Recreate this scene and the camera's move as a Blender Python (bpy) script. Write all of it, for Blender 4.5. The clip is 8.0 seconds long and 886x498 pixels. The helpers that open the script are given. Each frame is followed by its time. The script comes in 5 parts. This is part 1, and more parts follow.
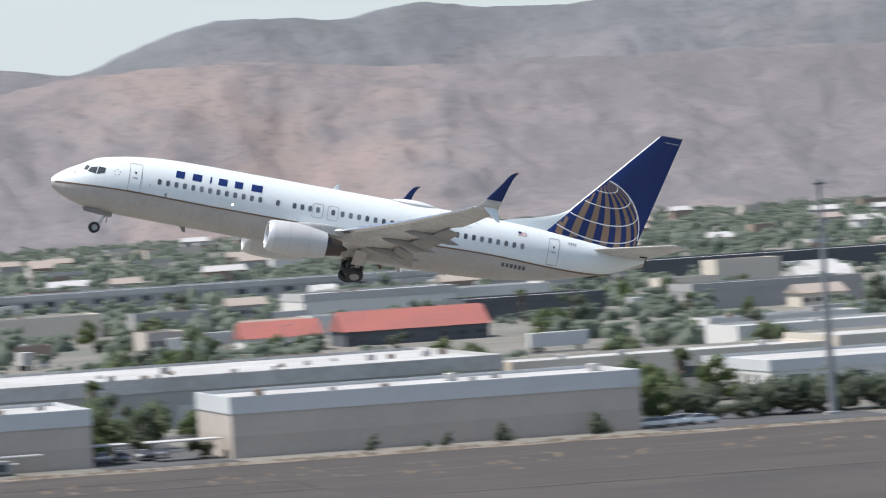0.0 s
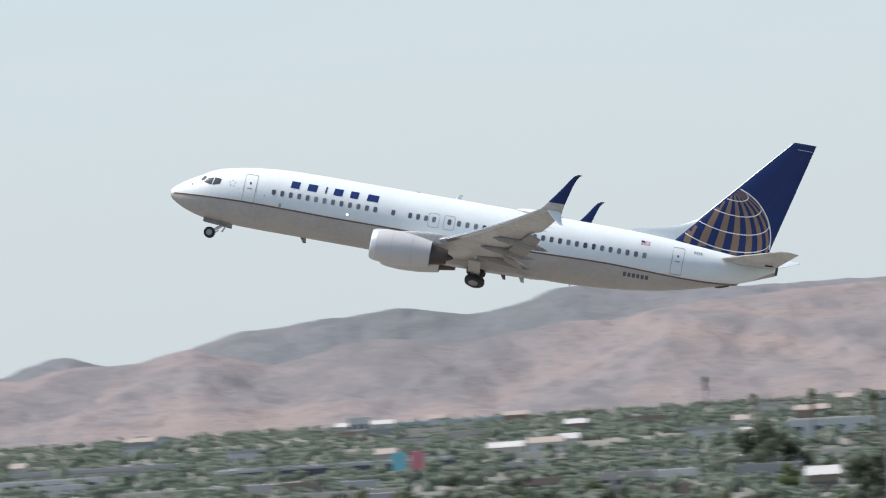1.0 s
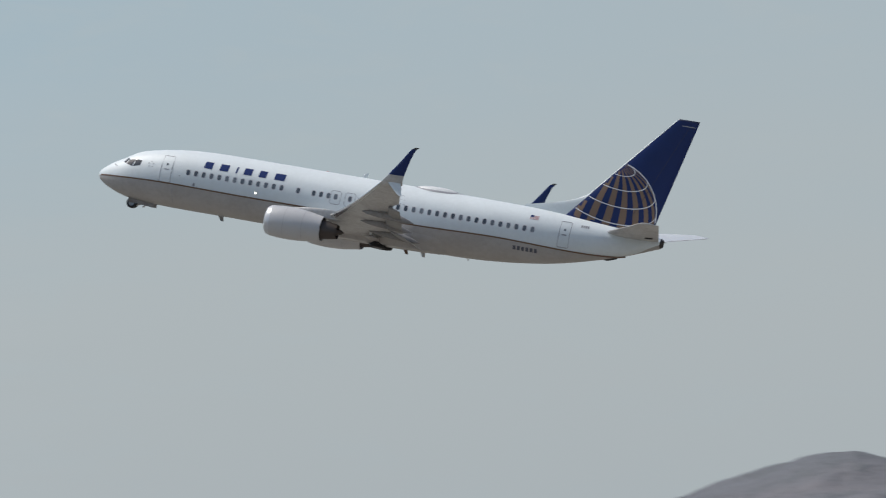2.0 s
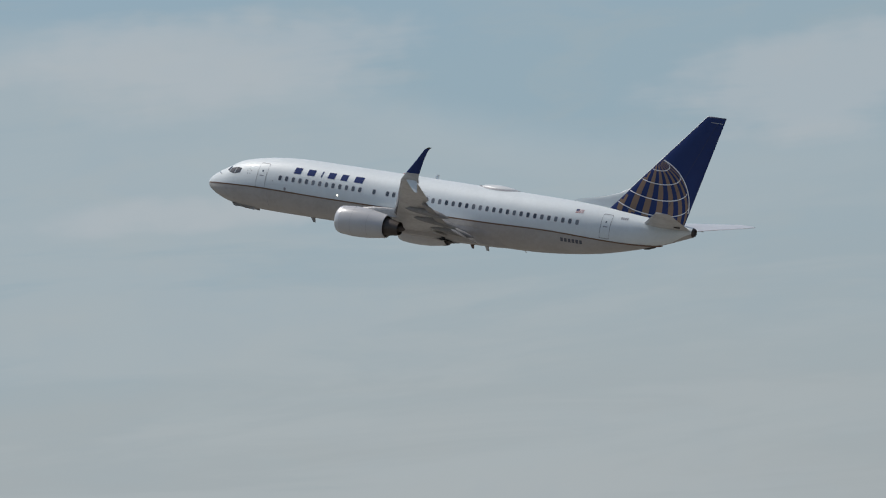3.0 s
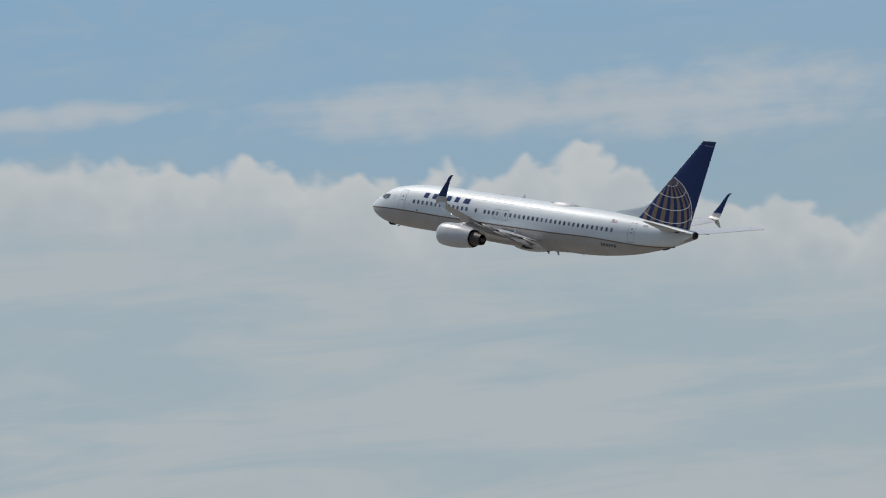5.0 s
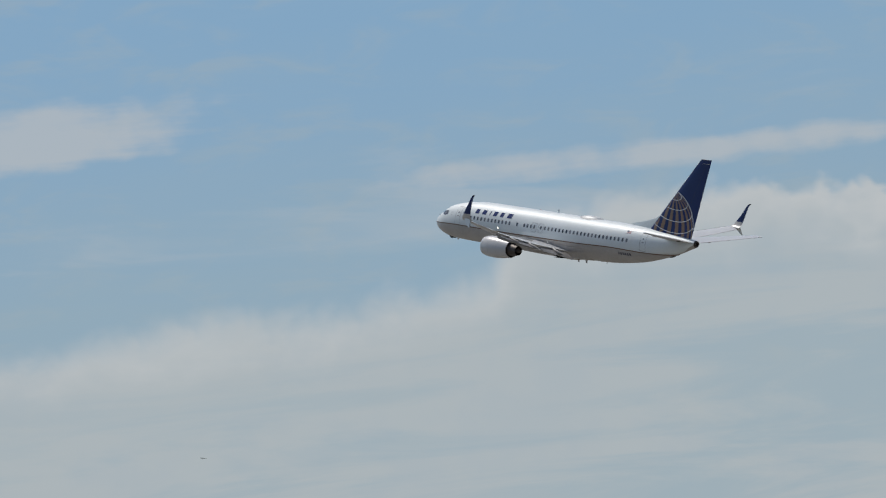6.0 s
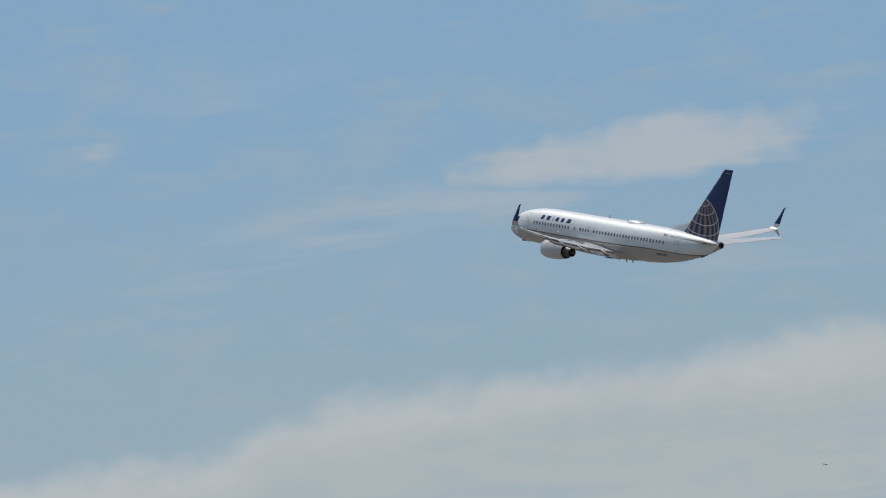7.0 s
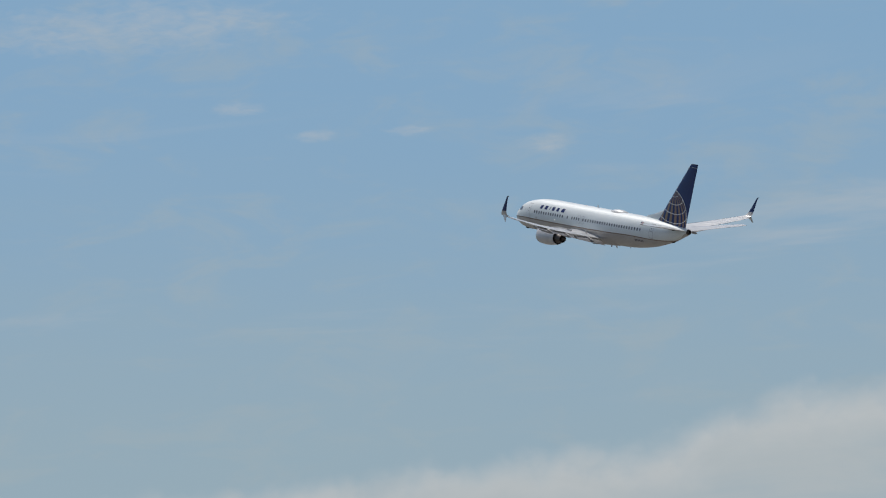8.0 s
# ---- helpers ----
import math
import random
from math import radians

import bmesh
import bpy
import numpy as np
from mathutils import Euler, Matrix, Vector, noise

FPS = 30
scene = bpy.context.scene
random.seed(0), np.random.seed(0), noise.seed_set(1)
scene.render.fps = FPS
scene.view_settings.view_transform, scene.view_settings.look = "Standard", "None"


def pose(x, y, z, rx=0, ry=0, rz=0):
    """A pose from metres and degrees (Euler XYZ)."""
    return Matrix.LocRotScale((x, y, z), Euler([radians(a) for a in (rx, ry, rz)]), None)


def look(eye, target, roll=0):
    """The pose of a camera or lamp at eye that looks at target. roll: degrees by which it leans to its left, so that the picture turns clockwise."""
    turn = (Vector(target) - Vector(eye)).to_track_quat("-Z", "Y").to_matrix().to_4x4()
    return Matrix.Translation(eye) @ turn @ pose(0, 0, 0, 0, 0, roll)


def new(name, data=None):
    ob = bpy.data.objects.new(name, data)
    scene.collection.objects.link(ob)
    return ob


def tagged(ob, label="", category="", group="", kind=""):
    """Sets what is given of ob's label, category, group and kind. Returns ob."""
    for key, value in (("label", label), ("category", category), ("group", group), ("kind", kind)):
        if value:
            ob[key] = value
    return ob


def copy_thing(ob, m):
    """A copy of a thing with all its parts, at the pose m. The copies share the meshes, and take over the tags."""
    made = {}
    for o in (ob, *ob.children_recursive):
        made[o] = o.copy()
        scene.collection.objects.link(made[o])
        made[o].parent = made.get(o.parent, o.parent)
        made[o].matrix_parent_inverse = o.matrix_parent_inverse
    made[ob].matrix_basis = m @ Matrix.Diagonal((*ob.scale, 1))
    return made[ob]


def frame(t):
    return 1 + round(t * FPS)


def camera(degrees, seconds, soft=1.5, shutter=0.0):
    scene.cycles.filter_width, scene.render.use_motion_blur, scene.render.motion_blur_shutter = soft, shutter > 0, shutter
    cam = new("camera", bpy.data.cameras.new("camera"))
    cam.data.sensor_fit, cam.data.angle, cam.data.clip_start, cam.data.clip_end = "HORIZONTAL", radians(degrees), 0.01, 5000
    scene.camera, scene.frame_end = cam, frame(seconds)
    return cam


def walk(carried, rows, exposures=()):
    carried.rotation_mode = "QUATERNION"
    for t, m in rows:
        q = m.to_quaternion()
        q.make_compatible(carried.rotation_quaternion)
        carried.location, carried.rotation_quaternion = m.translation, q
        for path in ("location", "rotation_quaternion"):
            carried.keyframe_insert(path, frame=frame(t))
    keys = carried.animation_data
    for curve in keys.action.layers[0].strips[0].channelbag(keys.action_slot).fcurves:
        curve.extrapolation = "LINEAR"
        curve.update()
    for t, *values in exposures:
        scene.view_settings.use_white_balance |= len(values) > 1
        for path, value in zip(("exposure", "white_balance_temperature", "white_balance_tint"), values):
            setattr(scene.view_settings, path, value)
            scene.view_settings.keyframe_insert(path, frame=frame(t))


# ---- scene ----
# one long lens, held by hand and panned with the climbing aircraft
EYE = Vector((0.0, 0.0, 36.0))
cam = camera(7.382, 8.0, soft=1.1, shutter=0.16)


def aim(azimuth, elevation, roll):
    """The camera's pose: azimuth is to the left of +y."""
    a, e = radians(azimuth), radians(elevation)
    way = Vector((-math.sin(a) * math.cos(e), math.cos(a) * math.cos(e), math.sin(e)))
    return look(EYE, EYE + way * 100, -roll)


walk(cam, [(t, aim(a, e, r)) for t, a, e, r in (
    (0, -9.519, -0.603, 3.701), (0.2, -7.053, -0.425, 3.749), (0.4, -4.936, -0.174, 3.681), (0.5, -3.561, 0.039, 3.682),
    (0.6, -2.051, 0.223, 3.655), (0.7, -0.351, 0.493, 3.859), (0.8, 1.233, 0.677, 3.752), (1, 4.075, 1.028, 3.694),
    (1.2, 6.575, 1.27, 3.636), (1.4, 8.82, 1.442, 3.43), (1.5, 9.866, 1.626, 3.483), (1.6, 10.858, 1.726, 3.541),
    (1.7, 11.925, 1.863, 3.682), (1.92, 14.6, 2.187, 3.79), (2.14, 17.29, 2.501, 4.047), (2.36, 19.935, 2.806, 4.353),
    (2.58, 22.477, 3.103, 4.609), (2.8, 24.858, 3.388, 4.717), (3, 26.957, 3.654, 4.766), (3.2, 29.036, 3.931, 4.899),
    (3.4, 31.256, 4.197, 4.98), (3.5, 32.363, 4.274, 5.135), (3.6, 33.372, 4.231, 5.076), (3.8, 35.076, 4.597, 5.252),
    (4, 36.463, 4.736, 5.347), (4.2, 37.858, 4.74, 5.315), (4.4, 39.52, 4.917, 5.293), (4.5, 40.467, 5.315, 5.27),
    (4.6, 41.38, 5.368, 5.355), (4.7, 42.166, 5.514, 5.406), (4.92, 43.687, 5.693, 5.422), (5.14, 45.137, 5.876, 5.459),
    (5.36, 46.519, 6.054, 5.503), (5.58, 47.836, 6.218, 5.54), (5.8, 49.089, 6.359, 5.555), (6, 50.384, 6.5, 5.532),
    (6.2, 51.501, 6.621, 5.382), (6.4, 52.253, 6.676, 5.227), (6.5, 52.62, 6.724, 5.161), (6.6, 53.094, 6.779, 5.096),
    (6.8, 54.338, 6.903, 4.944), (7, 55.588, 7.015, 4.795), (7.2, 56.456, 7.117, 4.425), (7.4, 57.073, 7.115, 4.054),
    (7.5, 57.429, 7.093, 3.869), (7.6, 57.831, 7.089, 3.745), (7.8, 58.609, 7.142, 3.498), (8, 59.37, 7.214, 3.251),
)], exposures=[(0.0, 1.0), (0.7, 0.98), (1.0, 0.92), (1.2, 0.82), (1.5, 0.55), (1.7, 0.42), (2.8, 0.02), (3.5, 0.0), (8.0, 0.0)])

# ---- light: high hazy sun ahead of the aircraft, pale desert sky with broken cloud ----
TO_SUN = Vector((-0.48, 0.03, 0.875)).normalized()
sun = new("sun", bpy.data.lights.new("sun", "SUN"))
sun.data.energy, sun.data.angle, sun.data.color = 2.75, radians(0.6), (1.0, 0.968, 0.92)
sun.matrix_world = look((0, 0, 400), Vector((0, 0, 400)) - TO_SUN * 10)

world = bpy.data.worlds.new("world")
scene.world = world
world.use_nodes = True
N, L = world.node_tree.nodes, world.node_tree.links
N.clear()


def node(tree, kind, **values):
    n = tree.nodes.new(kind)
    for key, v in values.items():
        n.inputs[key].default_value = v
    return n


def calc(tree, op, a, b=None, c=None, clamp=False):
    n = tree.nodes.new("ShaderNodeMath")
    n.operation, n.use_clamp = op, clamp
    for i, v in enumerate((a, b, c)):
        if v is None:
            continue
        if isinstance(v, (int, float)):
            n.inputs[i].default_value = v
        else:
            tree.links.new(v, n.inputs[i])
    return n.outputs[0]


def ramp(tree, value, lo, hi):
    """0 below lo, 1 above hi, smooth between."""
    n = tree.nodes.new("ShaderNodeMapRange")
    n.interpolation_type = "SMOOTHSTEP"
    tree.links.new(value, n.inputs["Value"])
    for i, v in ((1, lo), (2, hi), (3, 0.0), (4, 1.0)):
        if isinstance(v, (int, float)):
            n.inputs[i].default_value = v
        else:
            tree.links.new(v, n.inputs[i])
    return n.outputs[0]


def blend(tree, fac, a, b):
    n = tree.nodes.new("ShaderNodeMix")
    n.data_type = "RGBA"
    for sock, v in ((n.inputs[0], fac), (n.inputs[6], a), (n.inputs[7], b)):
        if isinstance(v, (int, float)):
            sock.default_value = v
        elif isinstance(v, tuple):
            sock.default_value = (*v, 1.0)[:4]
        else:
            tree.links.new(v, sock)
    return n.outputs[2]


def build_sky():
    t = world.node_tree
    sky = t.nodes.new("ShaderNodeTexSky")
    sky.sky_type, sky.sun_disc = "NISHITA", False
    sky.sun_elevation, sky.sun_rotation = math.asin(TO_SUN.z), math.atan2(TO_SUN.x, TO_SUN.y)
    sky.air_density, sky.dust_density, sky.ozone_density = 1.0, 1.6, 1.5
    scale = t.nodes.new("ShaderNodeVectorMath")
    scale.operation = "SCALE"
    L.new(sky.outputs[0], scale.inputs[0])
    scale.inputs[3].default_value = 0.085
    way = t.nodes.new("ShaderNodeTexCoord").outputs["Generated"]
    sep = t.nodes.new("ShaderNodeSeparateXYZ")
    L.new(way, sep.inputs[0])
    az = calc(t, "MULTIPLY", calc(t, "ARCTAN2", calc(t, "MULTIPLY", sep.outputs[0], -1.0), sep.outputs[1]), 180 / math.pi)
    el = calc(t, "MULTIPLY", calc(t, "ARCSINE", sep.outputs[2]), 180 / math.pi)

    def field(sx, sy, scale_, detail, shift=0.0, rough=0.55, warp=0.0):
        v = t.nodes.new("ShaderNodeCombineXYZ")
        L.new(calc(t, "MULTIPLY", az, sx), v.inputs[0])
        L.new(calc(t, "MULTIPLY", el, sy), v.inputs[1])
        v.inputs[2].default_value = shift
        n = node(t, "ShaderNodeTexNoise", Scale=scale_, Detail=detail, Roughness=rough, Distortion=warp)
        L.new(v.outputs[0], n.inputs["Vector"])
        return n.outputs[0]

    puff = calc(t, "ADD", calc(t, "MULTIPLY", calc(t, "SUBTRACT", field(1.0, 1.2, 0.9, 3, 3.1, 0.5), 0.5), 0.9), calc(t, "MULTIPLY", calc(t, "SUBTRACT", field(1.0, 1.2, 3.4, 6, 5.2, 0.55), 0.5), 0.55))
    v = t.nodes.new("ShaderNodeCombineXYZ")
    L.new(calc(t, "ADD", az, calc(t, "MULTIPLY", puff, 0.5)), v.inputs[0])
    L.new(calc(t, "MULTIPLY", el, 0.8), v.inputs[1])
    cells = node(t, "ShaderNodeTexVoronoi", Scale=2.3, Detail=2.0, Roughness=0.5)
    L.new(v.outputs[0], cells.inputs["Vector"])
    billow = calc(t, "SUBTRACT", 0.45, cells.outputs["Distance"])
    calm = ramp(t, az, 46.0, 50.5)
    soft = calc(t, "SUBTRACT", field(0.25, 1.2, 1.2, 5, 7.7, 0.6, 0.4), 0.5)
    streak = field(0.22, 1.7, 1.25, 7, 1.3, 0.6, 0.6)
    mottle = field(0.5, 1.3, 2.2, 6, 9.9, 0.6, 0.5)
    # hazy blue that pales towards the plain, within the clear sky's own light
    low = blend(t, ramp(t, calc(t, "ADD", el, calc(t, "MULTIPLY", soft, 2.0)), 1.4, 4.6), (0.352, 0.398, 0.424), (0.284, 0.392, 0.466))
    high = blend(t, ramp(t, calc(t, "ADD", el, calc(t, "MULTIPLY", soft, 1.5)), 5.0, 9.0), low, (0.212, 0.37, 0.545))
    pale = blend(t, ramp(t, mottle, 0.46, 0.72), high, (0.345, 0.41, 0.445))
    high = blend(t, 0.38, high, pale)
    # dust over the range
    high = blend(t, calc(t, "MULTIPLY", ramp(t, az, 27.0, 12.0), 0.65), high, (0.348, 0.388, 0.41))
    col = blend(t, calc(t, "MULTIPLY", ramp(t, el, 26.0, 12.0), 0.9), scale.outputs[0], high)
    def lens(a0, e0, ra, re, tilt):
        da = calc(t, "SUBTRACT", az, a0)
        de = calc(t, "ADD", calc(t, "SUBTRACT", el, e0), calc(t, "MULTIPLY", da, tilt))
        r = calc(t, "ADD", calc(t, "POWER", calc(t, "DIVIDE", da, ra), 2.0), calc(t, "POWER", calc(t, "DIVIDE", de, re), 2.0))
        return ramp(t, calc(t, "ADD", r, calc(t, "MULTIPLY", calc(t, "ADD", calc(t, "ADD", puff, soft), calc(t, "SUBTRACT", streak, 0.5)), 2.0)), 1.15, 0.0)

    # top of the cloud bank along the azimuth
    curve = t.nodes.new("ShaderNodeFloatCurve")
    pts = [(15, 3.4), (22.5, 4.6), (25, 4.6), (28.5, 5.65), (30, 5.88), (31.8, 5.88), (32.4, 5.78), (33.4, 5.95), (34.4, 5.98), (36, 5.82), (39.2, 5.72), (40.8, 5.92), (41.6, 6.1), (42.3, 6.38), (43.2, 6.54), (44.3, 6.42), (45.5, 6.75), (46.8, 6.88), (48.3, 6.94), (49.6, 6.85), (50.1, 6.36), (51.3, 6.28), (53.4, 6.16), (55.6, 6.03), (56.8, 5.96), (57.3, 5.81), (58.2, 5.6), (59.5, 5.54), (61, 5.42), (68, 5.2)]
    cv = curve.mapping.curves[0]
    for k, (a, e) in enumerate(pts):
        p = ((a - 15) / 55, (e - 3) / 6)
        if k < 2:
            cv.points[k].location = p
        else:
            cv.points.new(*p)
    curve.mapping.update()
    L.new(calc(t, "DIVIDE", calc(t, "SUBTRACT", az, 15.0), 55.0, clamp=True), curve.inputs["Value"])
    edge = calc(t, "ADD", calc(t, "MULTIPLY", curve.outputs[0], 6.0), 3.0)
    rough = calc(t, "SUBTRACT", 0.46, calc(t, "MULTIPLY", calm, 0.26))
    humps = ramp(t, az, 39.8, 41.0)
    bulge = calc(t, "ADD", calc(t, "MULTIPLY", puff, calc(t, "MULTIPLY", rough, calc(t, "ADD", 0.3, calc(t, "MULTIPLY", humps, 0.7)))), calc(t, "MULTIPLY", calc(t, "MULTIPLY", billow, humps), calc(t, "MULTIPLY", rough, 0.74)))
    over = calc(t, "SUBTRACT", calc(t, "ADD", edge, bulge), el)
    bank = ramp(t, over, -0.04, calc(t, "ADD", calc(t, "ADD", 0.09, calc(t, "MULTIPLY", calm, 0.26)), calc(t, "MULTIPLY", ramp(t, az, 39.5, 36.5), 0.5)))
    far_left = ramp(t, az, 17.0, 27.0)
    # the bank thins downwards in long streaks
    thin = calc(t, "ADD", 0.4, calc(t, "MULTIPLY", ramp(t, streak, 0.4, 0.6), 0.58))
    deep = ramp(t, over, 0.2, 1.3)
    dens = calc(t, "MULTIPLY", bank, calc(t, "SUBTRACT", 1.0, calc(t, "MULTIPLY", deep, calc(t, "SUBTRACT", 1.0, thin))))
    near_puffs = lens(33.7, 5.9, 0.95, 0.28, 0.0)
    body = calc(t, "ADD", 0.46, calc(t, "MULTIPLY", ramp(t, az, 38.0, 41.0), 0.4))
    dens = calc(t, "MULTIPLY", calc(t, "MULTIPLY", dens, far_left), calc(t, "MAXIMUM", body, calc(t, "MULTIPLY", near_puffs, 0.75)))
    lit = blend(t, ramp(t, calc(t, "ADD", over, calc(t, "MULTIPLY", mottle, 0.5)), 0.95, 0.1), (0.428, 0.468, 0.486), (0.565, 0.572, 0.57))
    lit = blend(t, calc(t, "MULTIPLY", ramp(t, puff, 0.05, -0.2), 0.45), lit, (0.39, 0.445, 0.485))
    col = blend(t, dens, col, lit)
    # long thin veils above the bank
    veil = calc(t, "MULTIPLY", calc(t, "MULTIPLY", ramp(t, field(0.22, 1.6, 1.05, 6, 12.4, 0.55, 0.7), 0.56, 0.76), 0.6), calc(t, "MULTIPLY", ramp(t, el, 5.6, 6.8), ramp(t, el, 9.0, 7.6)))

    veils = veil
    for spec in ((53.7, 7.72, 1.75, 0.3, 0.06), (42.2, 6.8, 3.6, 0.34, -0.05), (48.6, 7.12, 2.4, 0.16, 0.01), (37.6, 5.98, 1.5, 0.25, 0.0)):
        veils = calc(t, "MAXIMUM", veils, lens(*spec))
    for spec in ((29.3, 5.35, 2.3, 0.5, 0.05), (28.6, 4.15, 2.4, 0.2, 0.03), (23.6, 4.75, 1.5, 0.5, 0.06), (33.6, 4.95, 2.6, 0.5, 0.05)):
        veils = calc(t, "MAXIMUM", veils, calc(t, "MULTIPLY", lens(*spec), 0.7))
    fine = calc(t, "SUBTRACT", field(1.0, 2.6, 4.5, 6, 21.0, 0.6, 0.4), 0.5)
    for a0, e0, ra, re in ((33.15, 5.96, 0.3, 0.11), (33.9, 5.92, 0.62, 0.09), (60.39, 8.22, 0.24, 0.07), (61.01, 8.47, 0.3, 0.08), (59.6, 8.22, 0.24, 0.06), (58.45, 8.05, 0.3, 0.1), (61.9, 9.2, 1.8, 0.28)):
        da, de = calc(t, "DIVIDE", calc(t, "SUBTRACT", az, a0), ra), calc(t, "DIVIDE", calc(t, "SUBTRACT", el, e0), re)
        r = calc(t, "ADD", calc(t, "ADD", calc(t, "MULTIPLY", da, da), calc(t, "MULTIPLY", de, de)), calc(t, "MULTIPLY", fine, 2.4))
        veils = calc(t, "MAXIMUM", veils, calc(t, "MULTIPLY", ramp(t, r, 1.0, -0.8), 0.75))
    col = blend(t, calc(t, "MULTIPLY", veils, 0.76), col, (0.45, 0.485, 0.515))
    bg = t.nodes.new("ShaderNodeBackground")
    out = t.nodes.new("ShaderNodeOutputWorld")
    L.new(col, bg.inputs[0])
    bg.inputs[1].default_value = 1.0
    L.new(bg.outputs[0], out.inputs[0])


build_sky()

# ---- materials ----
M = {}


def material(name, color, rough=0.5, metal=0.0, vary=0.0, scale=1.0, bump=0.0, other=None, coat=0.0, emit=0.0, random_shade=0.0, fine=8.0):
    """Painted or natural surface with stains at two scales; other is the colour of the stains."""
    m = bpy.data.materials.new(name)
    m.use_nodes = True
    t = m.node_tree
    b = t.nodes["Principled BSDF"]
    b.inputs["Roughness"].default_value, b.inputs["Metallic"].default_value = rough, metal
    b.inputs["Coat Weight"].default_value = coat
    b.inputs["Coat Roughness"].default_value = 0.08
    b.inputs["Base Color"].default_value = (*color, 1)
    if emit:
        b.inputs["Emission Color"].default_value, b.inputs["Emission Strength"].default_value = (*color, 1), emit
    if vary or random_shade:
        co = t.nodes.new("ShaderNodeTexCoord").outputs["Object"]
        n1 = node(t, "ShaderNodeTexNoise", Scale=scale, Detail=5.0, Roughness=0.6)
        n2 = node(t, "ShaderNodeTexNoise", Scale=scale * fine, Detail=4.0, Roughness=0.65)
        for n in (n1, n2):
            t.links.new(co, n.inputs["Vector"])
        mixv = calc(t, "ADD", calc(t, "MULTIPLY", n1.outputs[0], 0.6), calc(t, "MULTIPLY", n2.outputs[0], 0.4))
        fac = calc(t, "MULTIPLY", ramp(t, mixv, 0.38, 0.64), vary)
        other = other or tuple(c * 0.55 for c in color)
        c = blend(t, fac, color, other)
        if random_shade:
            oi = t.nodes.new("ShaderNodeObjectInfo")
            c = blend(t, calc(t, "MULTIPLY", oi.outputs["Random"], random_shade), c, other)
        t.links.new(c, b.inputs["Base Color"])
        t.links.new(calc(t, "ADD", rough - 0.05, calc(t, "MULTIPLY", n2.outputs[0], 0.1)), b.inputs["Roughness"])
        if bump:
            bn = node(t, "ShaderNodeBump", Strength=bump, Distance=1.0 / (scale * fine))
            t.links.new(mixv, bn.inputs["Height"])
            t.links.new(bn.outputs[0], b.inputs["Normal"])
    M[name] = m
    return m


material("white_paint", (0.705, 0.745, 0.74), 0.5, 0, 0.4, 0.5, 0, (0.615, 0.645, 0.635), coat=0.1)
material("lip_paint", (0.6, 0.6, 0.6), 0.35, 0.3)
material("cowl_seam", (0.4, 0.39, 0.38), 0.5)
material("grey_paint", (0.42, 0.395, 0.37), 0.38, 0, 0.5, 0.4, 0, (0.32, 0.29, 0.262), coat=0.25)
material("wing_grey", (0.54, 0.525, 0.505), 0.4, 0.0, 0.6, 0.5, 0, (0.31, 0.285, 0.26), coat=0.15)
material("flap_grey", (0.27, 0.255, 0.24), 0.45, 0.0, 0.6, 0.8, 0, (0.15, 0.135, 0.12))
material("nacelle", (0.53, 0.52, 0.51), 0.3, 0, 0.2, 0.6, 0, (0.45, 0.43, 0.41), coat=0.3)
material("navy_paint", (0.006, 0.021, 0.108), 0.42, 0, 0.25, 0.6, 0, (0.005, 0.016, 0.082), coat=0.08)
material("title_blue", (0.01, 0.028, 0.125), 0.7)
M["title_blue"].node_tree.nodes["Principled BSDF"].inputs["Specular IOR Level"].default_value = 0.15
# paler colour for wing and stabiliser tops, holding their sunlit brightness
material("wing_top_sunlit", (0.68, 0.68, 0.67), 0.34, 0.0, 0.3, 0.5, 0, (0.56, 0.55, 0.54), coat=0.3)
M["navy_paint"].node_tree.nodes["Principled BSDF"].inputs["Specular IOR Level"].default_value = 0.28
material("navy_dark", (0.012, 0.018, 0.055), 0.4)
material("gold_paint", (0.205, 0.128, 0.082), 0.38, 0.0, 0.15, 1.0, 0, (0.26, 0.15, 0.06))
material("white_line", (0.74, 0.74, 0.74), 0.4)
material("red_paint", (0.38, 0.09, 0.075), 0.45)
material("bronze_line", (0.15, 0.08, 0.045), 0.4)
def leafy(name, color, other, scale=0.6, fine=8.0, each=False, through_light=0.45):
    """Leaves: matt above, with light coming through."""
    m = material(name, color, 0.75, 0, 0.6, scale, 0.0, other, random_shade=0.3, fine=fine)
    t = m.node_tree
    b = t.nodes["Principled BSDF"]
    out = t.nodes["Material Output"]
    tr = t.nodes.new("ShaderNodeBsdfTranslucent")
    mix = t.nodes.new("ShaderNodeMixShader")
    mix.inputs[0].default_value = through_light
    if each:
        # every crown its own green
        c = blend(t, calc(t, "MULTIPLY", t.nodes.new("ShaderNodeNewGeometry").outputs["Random Per Island"], 0.6), b.inputs["Base Color"].links[0].from_socket, other)
        t.links.new(c, b.inputs["Base Color"])
    t.links.new(b.inputs["Base Color"].links[0].from_socket, tr.inputs[0])
    t.links.new(b.outputs[0], mix.inputs[1])
    t.links.new(tr.outputs[0], mix.inputs[2])
    t.links.new(mix.outputs[0], out.inputs[0])
    return m


